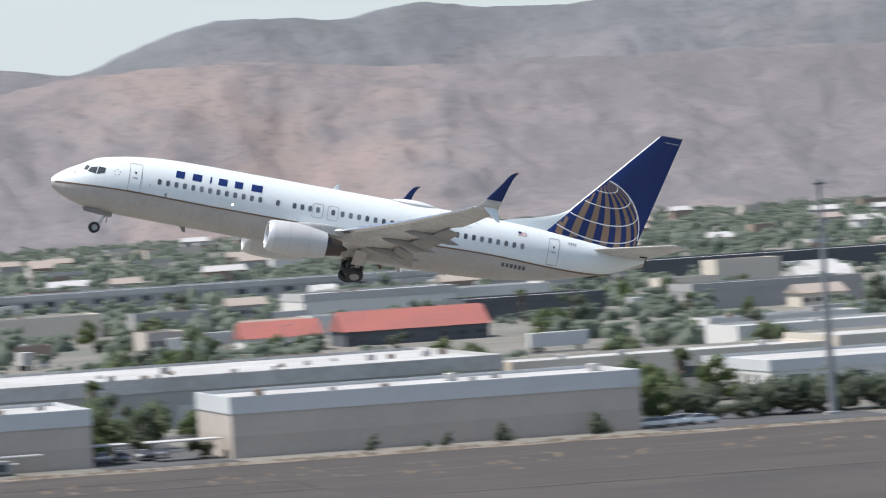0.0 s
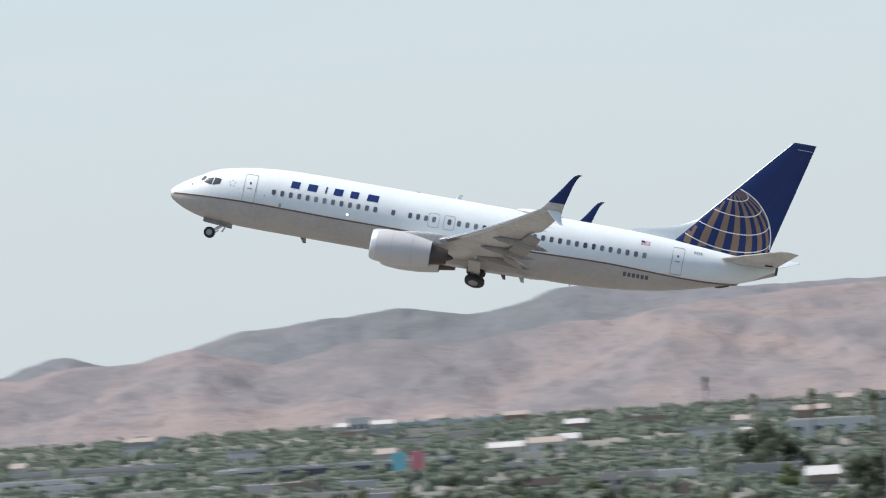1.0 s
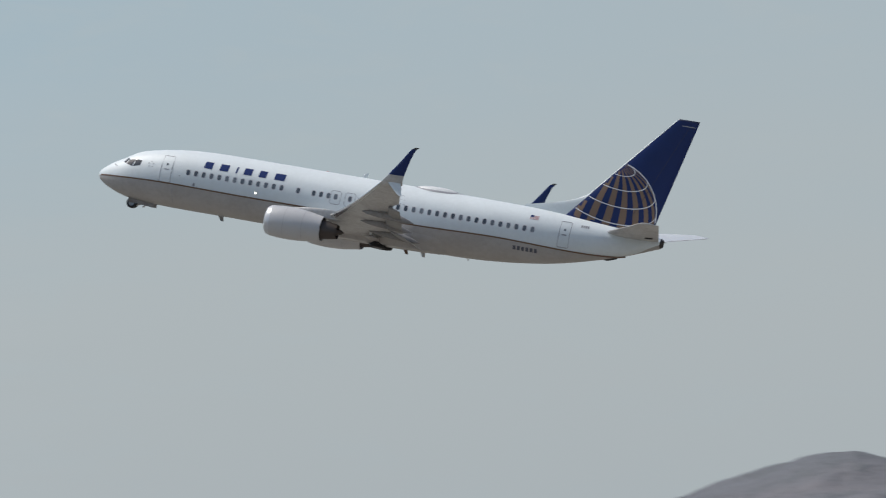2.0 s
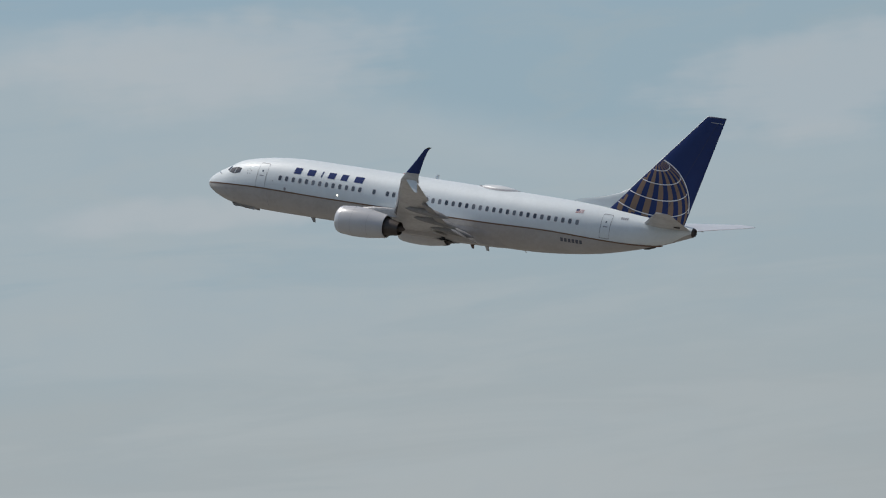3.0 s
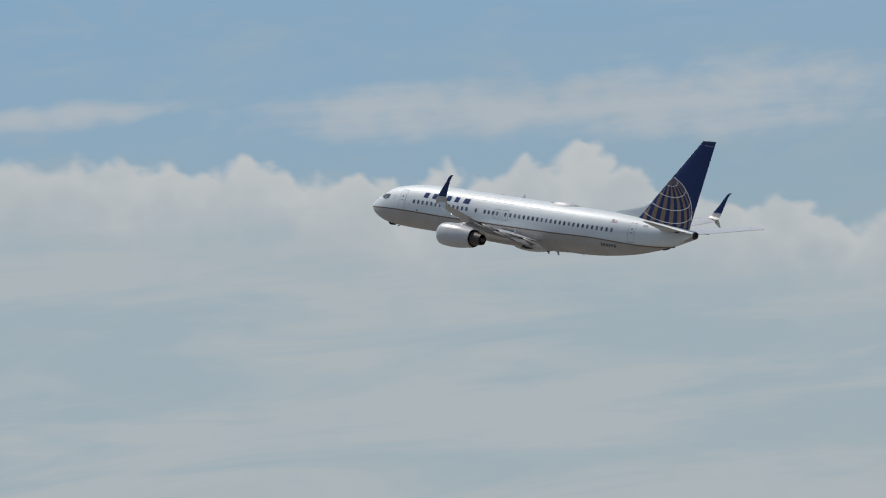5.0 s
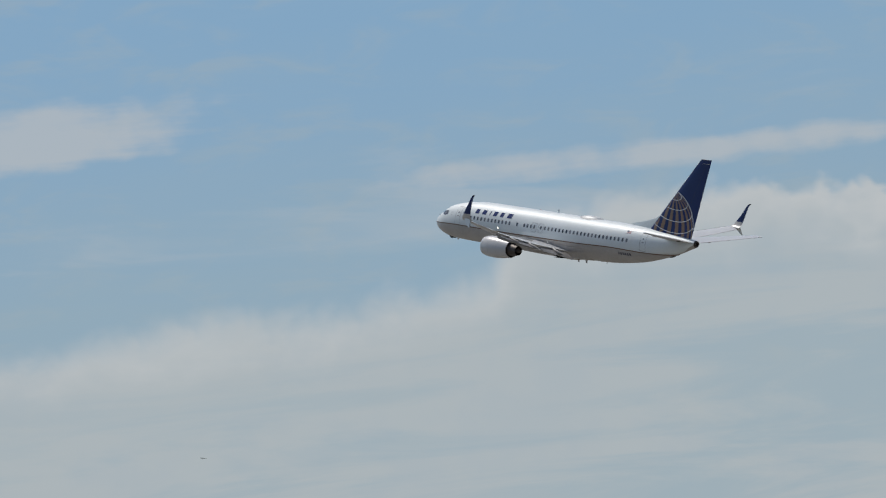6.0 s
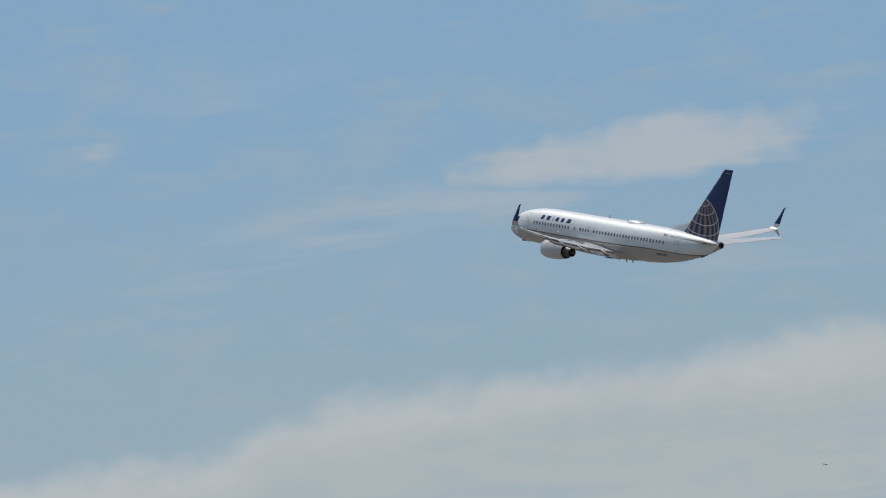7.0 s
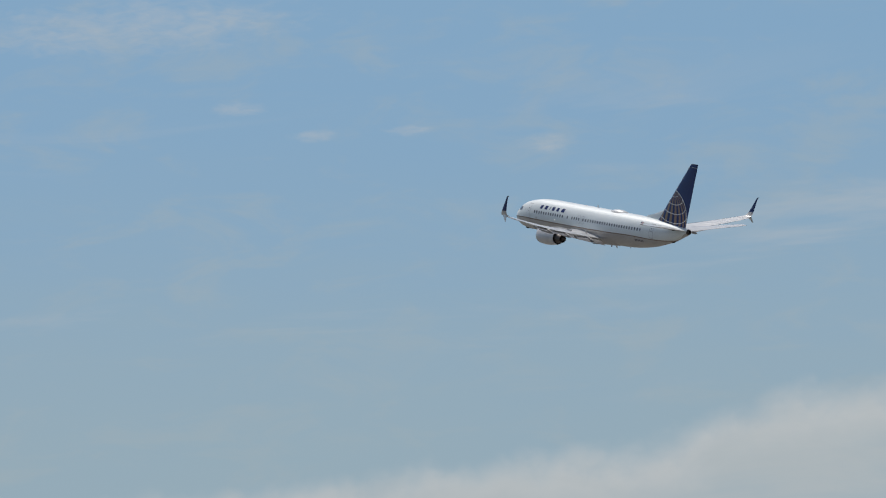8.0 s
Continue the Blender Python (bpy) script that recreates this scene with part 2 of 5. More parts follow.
material("seam", (0.3, 0.3, 0.31), 0.5)
material("seam_dark", (0.09, 0.09, 0.11), 0.5)
material("window_rim", (0.6, 0.6, 0.6), 0.4)
material("dark_glass", (0.05, 0.06, 0.075), 0.15, 0, random_shade=0.9, other=(0.2, 0.22, 0.24))
material("cockpit_glass", (0.05, 0.055, 0.06), 0.08, coat=0.6)
material("bare_metal", (0.72, 0.72, 0.72), 0.24, 1.0, 0.2, 2.0, 0, (0.55, 0.55, 0.55))
material("dark_metal", (0.06, 0.057, 0.055), 0.5, 0.3)
material("hot_metal", (0.085, 0.072, 0.064), 0.5, 0.6, 0.5, 2.0, 0, (0.08, 0.065, 0.055))
material("radome", (0.68, 0.68, 0.66), 0.4)
material("gear_white", (0.6, 0.6, 0.58), 0.45, 0, 0.3, 3.0)
material("tyre", (0.022, 0.022, 0.023), 0.75)
material("hub", (0.3, 0.3, 0.3), 0.45, 0.6)
# glow that stands for reflected sun on the hull
material("glint_glow", (1.0, 0.93, 0.8), 0.3, emit=3.0)


def part(name, bm, mat, parent, label=""):
    """One mesh object out of a bmesh, under a thing or a part (or top level with parent None)."""
    bmesh.ops.recalc_face_normals(bm, faces=bm.faces[:])
    me = bpy.data.meshes.new(name)
    bm.to_mesh(me)
    bm.free()
    me.materials.append(mat)
    smooth = np.ones(len(me.polygons), dtype=bool)
    me.polygons.foreach_set("use_smooth", smooth)
    me.set_sharp_from_angle(angle=radians(38))
    ob = new(name, me)
    if parent is not None:
        ob.parent = parent
    if label:
        tagged(ob, label)
    return ob


# ---- the airliner ----
# local axes: x aft from the nose, y to starboard, z up
def spline(table, s):
    ss = [r[0] for r in table]
    if s <= ss[0]:
        return table[0][1]
    if s >= ss[-1]:
        return table[-1][1]
    k = max(i for i in range(len(ss) - 1) if ss[i] <= s)
    (s0, a), (s1, b) = table[k], table[k + 1]
    m0 = (b - a) / (s1 - s0) if k == 0 else (b - table[k - 1][1]) / (s1 - ss[k - 1])
    m1 = (b - a) / (s1 - s0) if k == len(ss) - 2 else (table[k + 2][1] - a) / (ss[k + 2] - s0)
    h, u = s1 - s0, (s - s0) / (s1 - s0)
    return ((2 * u**3 - 3 * u**2 + 1) * a + (u**3 - 2 * u**2 + u) * h * m0
            + (3 * u**2 - 2 * u**3) * b + (u**3 - u**2) * h * m1)


CROWN = [(0, -0.45), (0.12, -0.28), (0.8, 0.25), (1.75, 0.79), (2.45, 1.2), (3.1, 1.42), (4.8, 1.76), (7.0, 1.98), (10, 2.03), (26, 2.05), (30, 1.98), (34, 1.72), (37.85, 1.42)]
KEEL = [(0, -0.8), (0.12, -0.98), (0.9, -1.42), (2.2, -1.8), (4.5, -1.96), (8, -1.98), (24.5, -1.96), (27, -1.85), (29.5, -1.58), (31.8, -1.18), (35.3, -0.22), (37.85, 0.75)]
WIDE = [(0, 0.14), (0.12, 0.3), (0.9, 0.86), (2.2, 1.38), (4.5, 1.76), (7, 1.88), (25, 1.88), (29, 1.7), (33, 1.22), (36, 0.72), (37.85, 0.36)]
LINE = [(0, -0.66), (0.9, -0.6), (4.6, -0.47), (10.5, -0.5), (22.4, -0.42), (27, -0.3), (35.3, -0.22), (37.85, 1.0)]


def hull_y(s, z):
    top, low, w = spline(CROWN, s), spline(KEEL, s), spline(WIDE, s)
    mid = (top + low) / 2
    q = abs((z - mid) / ((top - low) / 2))
    return w * max(0.0, 1 - min(q, 1) ** 2.1) ** 0.49


def on_hull(s, z, side, off=0.0):
    """A point of the hull's skin, off metres out of it; side -1 is port."""
    y, e = hull_y(s, z), 0.05
    n = Vector((0, side, -(hull_y(s, z + e) - hull_y(s, z - e)) / (2 * e) * 1.0)).normalized()
    return Vector((s, side * y, z)) + n * off


def sheet(rows, closed=False):
    """A bmesh of quads through rows of points."""
    bm = bmesh.new()
    vs = [[bm.verts.new(p) for p in r] for r in rows]
    for a, b in zip(vs, vs[1:]):
        n = len(a)
        for i in range(n if closed else n - 1):
            j = (i + 1) % n
            bm.faces.new((a[i], a[j], b[j], b[i]))
    return bm


def capped(rows):
    bm = sheet(rows, True)
    bm.verts.ensure_lookup_table()
    n = len(rows[0])
    bm.faces.new([bm.verts[i] for i in range(n)][::-1])
    bm.faces.new([bm.verts[len(bm.verts) - n + i] for i in range(n)])
    return bm


def airfoil(le, te, thick, up, n=12):
    """A closed section from leading to trailing edge; up is the thickness direction."""
    le, te, up = Vector(le), Vector(te), Vector(up).normalized()
    c, pts = (te - le).length, []
    for i in range(2 * n):
        a = math.pi * i / n
        u = 0.5 * (1 + math.cos(a))
        t = 5 * thick * (0.2969 * math.sqrt(u) - 0.126 * u - 0.3516 * u * u + 0.2843 * u**3 - 0.1036 * u**4) * c
        pts.append(le.lerp(te, u) + up * (t + 0.006 if a < math.pi else -t - 0.006))
    return pts


def lathe(profile, centre, n=32, squash=1.0):
    """Rings about an axis along x: profile of (x, radius)."""
    return [[(x + centre[0], centre[1] + r * math.cos(2 * math.pi * k / n),
              centre[2] + r * math.sin(2 * math.pi * k / n) * (squash if math.sin(2 * math.pi * k / n) < 0 else 1.0)) for k in range(n)]
            for x, r in profile]


def hull_patch(corners, side, off, nu=4, nv=3, thick=0.0):
    """A panel that hugs the hull between four (s, z) corners: lower left, lower right, upper right, upper left."""
    a, b, c, d = corners
    rows = []
    for j in range(nv + 1):
        v = j / nv
        row = []
        for i in range(nu + 1):
            u = i / nu
            s = (a[0] * (1 - u) + b[0] * u) * (1 - v) + (d[0] * (1 - u) + c[0] * u) * v
            z = (a[1] * (1 - u) + b[1] * u) * (1 - v) + (d[1] * (1 - u) + c[1] * u) * v
            row.append(on_hull(s, z, side, off))
        rows.append(row)
    bm = sheet(rows)
    if thick:
        bmesh.ops.solidify(bm, geom=bm.faces[:], thickness=thick)
    return bm


def ring_strip(pts, width, side, off):
    """A closed line of the given width drawn on the hull through (s, z) points."""
    n = len(pts)
    cs, cz = sum(p[0] for p in pts) / n, sum(p[1] for p in pts) / n
    inner, outer = [], []
    for s, z in pts:
        d = math.hypot(s - cs, z - cz)
        k = width / d
        outer.append(on_hull(s, z, side, off))
        inner.append(on_hull(s - (s - cs) * k, z - (z - cz) * k, side, off))
    return sheet([outer, inner], True)


def round_rect(s0, s1, z0, z1, r, n=4):
    pts = []
    step = 0.12
    for cs, cz, a0 in ((s1 - r, z1 - r, 0), (s0 + r, z1 - r, 90), (s0 + r, z0 + r, 180), (s1 - r, z0 + r, 270)):
        for k in range(n + 1):
            a = radians(a0 + 90 * k / n)
            pts.append((cs + r * math.cos(a), cz + r * math.sin(a)))
    dense = []
    for (a, b), (c, d) in zip(pts, pts[1:] + pts[:1]):
        k = max(1, int(math.hypot(c - a, d - b) / step))
        dense += [(a + (c - a) * i / k, b + (d - b) * i / k) for i in range(k)]
    return dense


def filled(pts, side, off):
    bm = bmesh.new()
    bm.faces.new([bm.verts.new(on_hull(s, z, side, off)) for s, z in pts])
    return bm


def cabin_windows(plane, side):
    # the row of windows with its breaks, spacing half a metre
    spots = [6.49 + 0.533 * k for k in range(13)] + [14.02] + [15.08 + 0.5 * k for k in range(4)]
    spots += [17.55 + 0.6 * (k > 0) + 0.528 * max(0, k - 1) for k in range(24)]
    for s in spots:
        if s > 29.95:
            continue
        z = 0.43 + 0.0068 * (s - 6.49)
        frame_pts = round_rect(s - 0.155, s + 0.155, z - 0.215, z + 0.215, 0.12)
        pane_pts = round_rect(s - 0.125, s + 0.125, z - 0.185, z + 0.185, 0.1)
        w = part("cabin_window", ring_strip(frame_pts, 0.045, side, 0.012), M["window_rim"], plane)
        part("pane", filled(pane_pts, side, 0.008), M["dark_glass"], w)


def hull_door(plane, side, s0, s1, z0, z1, name, lean=0.0):
    pts = [(s + lean * (z - z0), z) for s, z in round_rect(s0, s1, z0, z1, 0.1)]
    body = part(name, hull_patch(((s0 + 0.03, z0 + 0.03), (s1 - 0.03, z0 + 0.03), (s1 - 0.03 + lean * (z1 - z0), z1 - 0.03), (s0 + 0.03 + lean * (z1 - z0), z1 - 0.03)), side, 0.006, 5, 14), M["white_paint"], plane)
    part("door_seam", ring_strip(pts, 0.045, side, 0.014), M["seam"], body)
    m = ((s0 + s1) / 2 + lean * (z1 - z0) * 0.55, z0 + (z1 - z0) * 0.62)
    part("porthole", filled(round_rect(m[0] - 0.07, m[0] + 0.07, m[1] + 0.02, m[1] + 0.17, 0.06), side, 0.012), M["dark_glass"], body)
    part("handle", filled(round_rect(m[0] - 0.16, m[0] + 0.16, m[1] - 0.27, m[1] - 0.19, 0.03), side, 0.012), M["seam"], body, "dark recessed handle")
    return body


def wing_z(y):
    d = abs(y) - 1.88
    return -1.2 + 0.12 * d + 0.0045 * d * abs(d)


def wing_le(y):
    y = abs(y)
    return 17.3 + 0.523 * (y - 4.83) if y > 4.83 else 17.3 - 0.95 * (4.83 - y)


def wing_te(y):
    y = abs(y)
    return 21.95 + 0.275 * (y - 5.8) if y > 5.8 else 21.95


def make_wing(plane, side):
    rows = []
    for k in range(25):
        y = 0.6 + (17.0 - 0.6) * k / 24
        z = wing_z(y)
        le, te = wing_le(y), wing_te(y) - 0.35 * (y < 12.5)
        rows.append(airfoil((le, side * y, z + 0.05), (te, side * y, z - 0.12), 0.13 - 0.025 * k / 24, (0, 0, 1)))
    w = part("wing", capped(rows), M["wing_grey"], plane)
    part("upper_skin", sheet([[p + Vector((0, 0, 0.008)) for p in r[1:12]] for r in rows]), M["wing_top_sunlit"], w, "upper wing skin, paled as if sunlit")
    # bare metal leading edge, a thin shell round the nose of the wing
    rows = []
    for k in range(19):
        y = 5.6 + (16.8 - 5.6) * k / 18
        z, le = wing_z(y), wing_le(y)
        c = wing_te(y) - le
        rows.append([(le + u * c * 0.06 - 0.015, side * y, z + 0.05 + v * c * 0.041) for u, v in ((1, 1.02), (0.45, 0.8), (0.1, 0.42), (0, 0), (0.1, -0.42), (0.45, -0.8), (1, -1.02))])
    part("slat", sheet(rows), M["bare_metal"], w, "bright bare metal leading edge slat")
    # flaps, lowered and run back
    for y0, y1, drop, back, chord in ((2.0, 5.5, 0.42, 0.15, 1.75), (6.0, 12.3, 0.3, 0.1, 1.3)):
        rows = []
        for k in range(9):
            y = y0 + (y1 - y0) * k / 8
            te, z = wing_te(y), wing_z(y) - 0.2
            ch = chord * (1 - 0.35 * k / 8)
            rows.append(airfoil((te - 0.75 + back, side * y, z - 0.06), (te - 0.75 + back + ch * 0.94, side * y, z - 0.06 - drop * ch / 1.3), 0.13, (0.3, 0, 1), 8))
        part("flap", capped(rows), M["flap_grey"], w, "lowered grey trailing edge flap")
    # aileron seam and flap track fairings
    for y in (3.6, 7.1, 10.2):
        te, z = wing_te(y), wing_z(y)
        prof = [(-2.3, 0.02), (-1.9, 0.12), (-1.2, 0.2), (-0.3, 0.22), (0.4, 0.17), (0.9, 0.08), (1.15, 0.01)]
        rings = []
        for x, r in prof:
            dz = -0.32 - 0.14 * max(0.0, x + 0.6)
            rings.append([(te + x, side * y + 0.72 * r * math.cos(2 * math.pi * i / 14), z + dz + 1.2 * r * math.sin(2 * math.pi * i / 14)) for i in range(14)])
        part("flap_track_fairing", capped(rings), M["flap_grey"], w, "canoe-shaped flap track fairing")
    for s, y in ((0.25, 13.2), (0.2, 14.3), (0.15, 15.4)):
        te, z = wing_te(y), wing_z(y)
        bm = sheet([[(te + s - 0.3, side * y, z - 0.1), (te + s + 0.15, side * y, z - 0.14)], [(te + s - 0.3, side * (y + 0.03), z - 0.12), (te + s + 0.15, side * (y + 0.03), z - 0.15)]])
        part("static_wick", bm, M["dark_metal"], w)
    # split winglet: blended base, tall blade, small lower strake
    path = [(17.0, 1.64, 23.62, 25.07), (17.22, 1.75, 23.78, 25.1), (17.38, 1.95, 23.96, 25.13), (17.47, 2.25, 24.2, 25.19),
            (17.55, 2.8, 24.62, 25.33), (17.6, 3.3, 24.98, 25.47), (17.64, 3.75, 25.27, 25.62), (17.67, 4.0, 25.47, 25.78), (17.69, 4.12, 25.68, 25.93)]
    rows = []
    for i, (y, z, le, te) in enumerate(path):
        a = path[max(0, i - 1)]
        b = path[min(len(path) - 1, i + 1)]
        n = Vector((0, -side * (b[1] - a[1]), (b[0] - a[0])))
        rows.append(airfoil((le, side * y, z), (te, side * y, z), 0.1, n, 8))
    wl = part("winglet", capped(rows[:4]), M["wing_grey"], plane)
    part("blade", capped(rows[3:8]), M["navy_paint"], wl, "navy blue winglet blade")
    part("blade_tip", capped(rows[7:]), M["dark_metal"], wl, "dark swept winglet tip")
    rows = []
    for y, z, le, te in ((17.28, 1.78, 24.15, 25.0), (17.38, 1.45, 24.5, 25.12), (17.47, 1.15, 24.85, 25.2), (17.5, 1.0, 25.08, 25.28)):
        rows.append(airfoil((le, side * y, z), (te, side * y, z), 0.09, (0, 1, 0.3 * side), 8))
    part("strake", capped(rows), M["white_paint"], wl, "small downward winglet strake")


def make_engine(plane, side):
    c = (13.24, side * 4.83, -1.74)
    e = part("engine", sheet(lathe([(0.0, 0.83), (0.03, 0.9), (0.12, 0.965), (0.35, 1.02), (0.9, 1.075), (1.6, 1.09), (2.4, 1.04), (3.1, 0.94), (3.72, 0.83), (3.72, 0.79), (2.6, 0.86)], c, 40, 0.93), True), M["nacelle"], plane, )
    part("inlet_lip", sheet(lathe([(0.36, 1.026), (0.13, 0.974), (0.03, 0.91), (-0.012, 0.86), (0.0, 0.82), (0.05, 0.79), (0.3, 0.76)], c, 40, 0.93), True), M["lip_paint"], e, "pale inlet lip")
    part("duct", sheet(lathe([(0.3, 0.76), (0.9, 0.77), (0.95, 0.02)], c, 40, 0.93), True), M["dark_metal"], e, "dark inlet duct")
    bm = bmesh.new()
    for k in range(24):
        a = 2 * math.pi * k / 24
        d = Vector((0, math.cos(a), math.sin(a)))
        t = Vector((0, -math.sin(a), math.cos(a)))
        o = Vector(c)
        q = [o + Vector((0.86, 0, 0)) + d * 0.2 + t * 0.03, o + Vector((0.92, 0, 0)) + d * 0.2 - t * 0.03, o + Vector((0.9, 0, 0)) + d * 0.72 - t * 0.08, o + Vector((0.82, 0, 0)) + d * 0.72 + t * 0.05]
        bm.faces.new([bm.verts.new(p) for p in q])
    part("fan", bm, M["dark_metal"], e, "ring of dark fan blades")
    part("spinner", sheet(lathe([(0.45, 0.01), (0.6, 0.12), (0.85, 0.22)], c, 20), True), M["nacelle"], e)
    part("core_nozzle", sheet(lathe([(2.7, 0.72), (3.3, 0.68), (3.9, 0.6), (4.5, 0.5), (4.72, 0.46), (4.7, 0.42), (4.2, 0.42)], c, 32), True), M["hot_metal"], e, "heat-stained metal exhaust nozzle")
    part("exhaust_plug", sheet(lathe([(4.1, 0.3), (4.6, 0.27), (5.0, 0.13), (5.15, 0.01)], c, 20), True), M["hot_metal"], e)
    part("nozzle_interior", sheet(lathe([(3.6, 0.81), (3.55, 0.6)], c, 32), True), M["dark_metal"], e)
    # cowl seams
    for x, r in ((1.3, 1.094), (2.55, 1.03)):
        part("cowl_seam", sheet(lathe([(x, r), (x + 0.02, r)], c, 40, 0.93), True), M["cowl_seam"], e)
    # pylon over the nacelle into the wing
    rows = []
    for z, le, te, th in ((-1.0, 14.1, 19.2, 0.05), (-0.72, 14.5, 19.6, 0.05), (-0.5, 15.6, 20.0, 0.06), (-0.62 + 0.2, 16.7, 20.2, 0.06)):
        rows.append(airfoil((le, side * 4.83, z), (te, side * 4.83, z), th, (0, 1, 0)))
    part("pylon", capped(rows), M["wing_grey"], e, "grey engine pylon")
    bm = sheet([[(14.3 + 0.9 * u, side * (4.83 - 0.98 + 0.1 * u), -1.2 + 0.12 * v + 0.42 * u * v - 0.06) for u in (0, 0.5, 1)] for v in (0, 1)])
    part("chine", bm, M["nacelle"], e)


def fin_le(z):
    return 32.69 + 0.873 * (z - 3.53)


def fin_te(z):
    return 37.29 + 0.249 * (z - 2.23)


def fin_half(s, z):
    """Half the fin's thickness there."""
    c = fin_te(z) - fin_le(z)
    u = min(1.0, max(0.0, (s - fin_le(z)) / c))
    return 5 * 0.085 * (0.2969 * math.sqrt(u) - 0.126 * u - 0.3516 * u * u + 0.2843 * u**3 - 0.1036 * u**4) * c + 0.006


def make_tail(plane):
    zs = [1.45 + (9.07 - 1.45) * k / 14 for k in range(15)]
    fin = part("fin", capped([airfoil((fin_le(z), 0, z), (fin_te(z), 0, z), 0.085, (0, 1, 0), 14) for z in zs]), M["navy_paint"], plane, "tall navy blue tail fin")
    part("fin_cap", capped([airfoil((fin_le(9.07) + a, 0, z), (fin_te(z), 0, z), t, (0, 1, 0)) for z, a, t in ((9.068, 0, 0.085), (9.13, 0.06, 0.06), (9.16, 0.2, 0.02))]), M["navy_dark"], fin)
    rows = []
    for k in range(13):
        z = 3.4 + (9.05 - 3.4) * k / 12
        rows.append([(fin_le(z) + u - 0.014, v * (fin_half(fin_le(z) + u, z) + 0.012), z) for u, v in ((0.07, 1), (0.03, 1), (0, 0), (0.03, -1), (0.07, -1))])
    part("leading_edge", sheet(rows), M["white_paint"], fin, "white leading edge strip")
    # rudder seam
    for side in (-1, 1):
        rows = []
        for k in range(9):
            z = 2.3 + 6.5 * k / 8
            s = fin_te(z) - 0.3 * (fin_te(z) - fin_le(z))
            rows.append([(s, side * (fin_half(s, z) + 0.008), z), (s + 0.03, side * (fin_half(s + 0.03, z) + 0.008), z)])
        part("rudder_seam", sheet(rows), M["navy_dark"], fin)
        rows = [[(fin_te(8.75) - 1.0 + u, side * (fin_half(fin_te(8.75) - 1.0 + u, z) + 0.01), z) for u in (0, 0.45, 0.9)] for z in (8.73, 8.765)]
        part("fin_trim", sheet(rows), M["wing_grey"], fin)
        make_globe(fin, side)
    # thin dorsal fin ahead of the fin's leading edge
    front = [(1.5, 27.9), (2.0, 28.4), (2.22, 28.95), (2.6, 30.55), (3.0, 31.75), (3.3, 32.36), (3.56, 32.72)]
    rows = []
    for k in range(13):
        z = 1.5 + 2.05 * k / 12
        s0, s1 = spline(front, z), fin_le(z) + 0.1
        n = 6
        port = [(s0 + (s1 - s0) * i / n, -(0.012 + 0.085 * (i / n) ** 0.7), z) for i in range(n + 1)]
        rows.append(port[::-1] + [(s, -y, zz) for s, y, zz in port])
    part("dorsal_fin", capped(rows), M["white_paint"], plane)
    # stabilisers
    for side in (-1, 1):
        rows = []
        for k in range(9):
            u = k / 8
            y = 0.3 + (7.05 - 0.3) * u
            le, te = 34.15 + (38.05 - 34.15) * u, 37.75 + (39.2 - 37.75) * u
            rows.append(airfoil((le, side * y, 1.2 + 0.87 * u), (te, side * y, 1.16 + 0.87 * u), 0.09, (0, 0, 1), 10))
        rows.append(airfoil((38.4, side * 7.17, 2.09), (39.22, side * 7.17, 2.06), 0.05, (0, 0, 1), 10))
        st = part("stabiliser", capped(rows), M["wing_grey"], plane)
        part("upper_skin", sheet([[p + Vector((0, 0, 0.008)) for p in r[1:10]] for r in rows]), M["wing_top_sunlit"], st, "upper stabiliser skin, paled as if sunlit")
        part("elevator_horn", sheet([[(37.2, side * 1.9, 1.36), (37.7, side * 1.9, 1.34)], [(37.2, side * 1.95, 1.2), (37.7, side * 1.95, 1.24)]]), M["dark_metal"], st)
    part("exhaust_cone", sheet(lathe([(37.72, 0.34), (37.87, 0.31), (38.0, 0.25), (37.97, 0.2), (37.7, 0.1)], (0, 0, 1.09), 24), True), M["hot_metal"], plane, "dark metal auxiliary exhaust at the tail tip")
    part("tail_skid", capped([airfoil((34.3, y, -0.5 + abs(y)), (35.2, y, -0.34 + abs(y)), 0.2, (0, 0, 1), 8) for y in (-0.12, 0, 0.12)]), M["dark_metal"], plane)


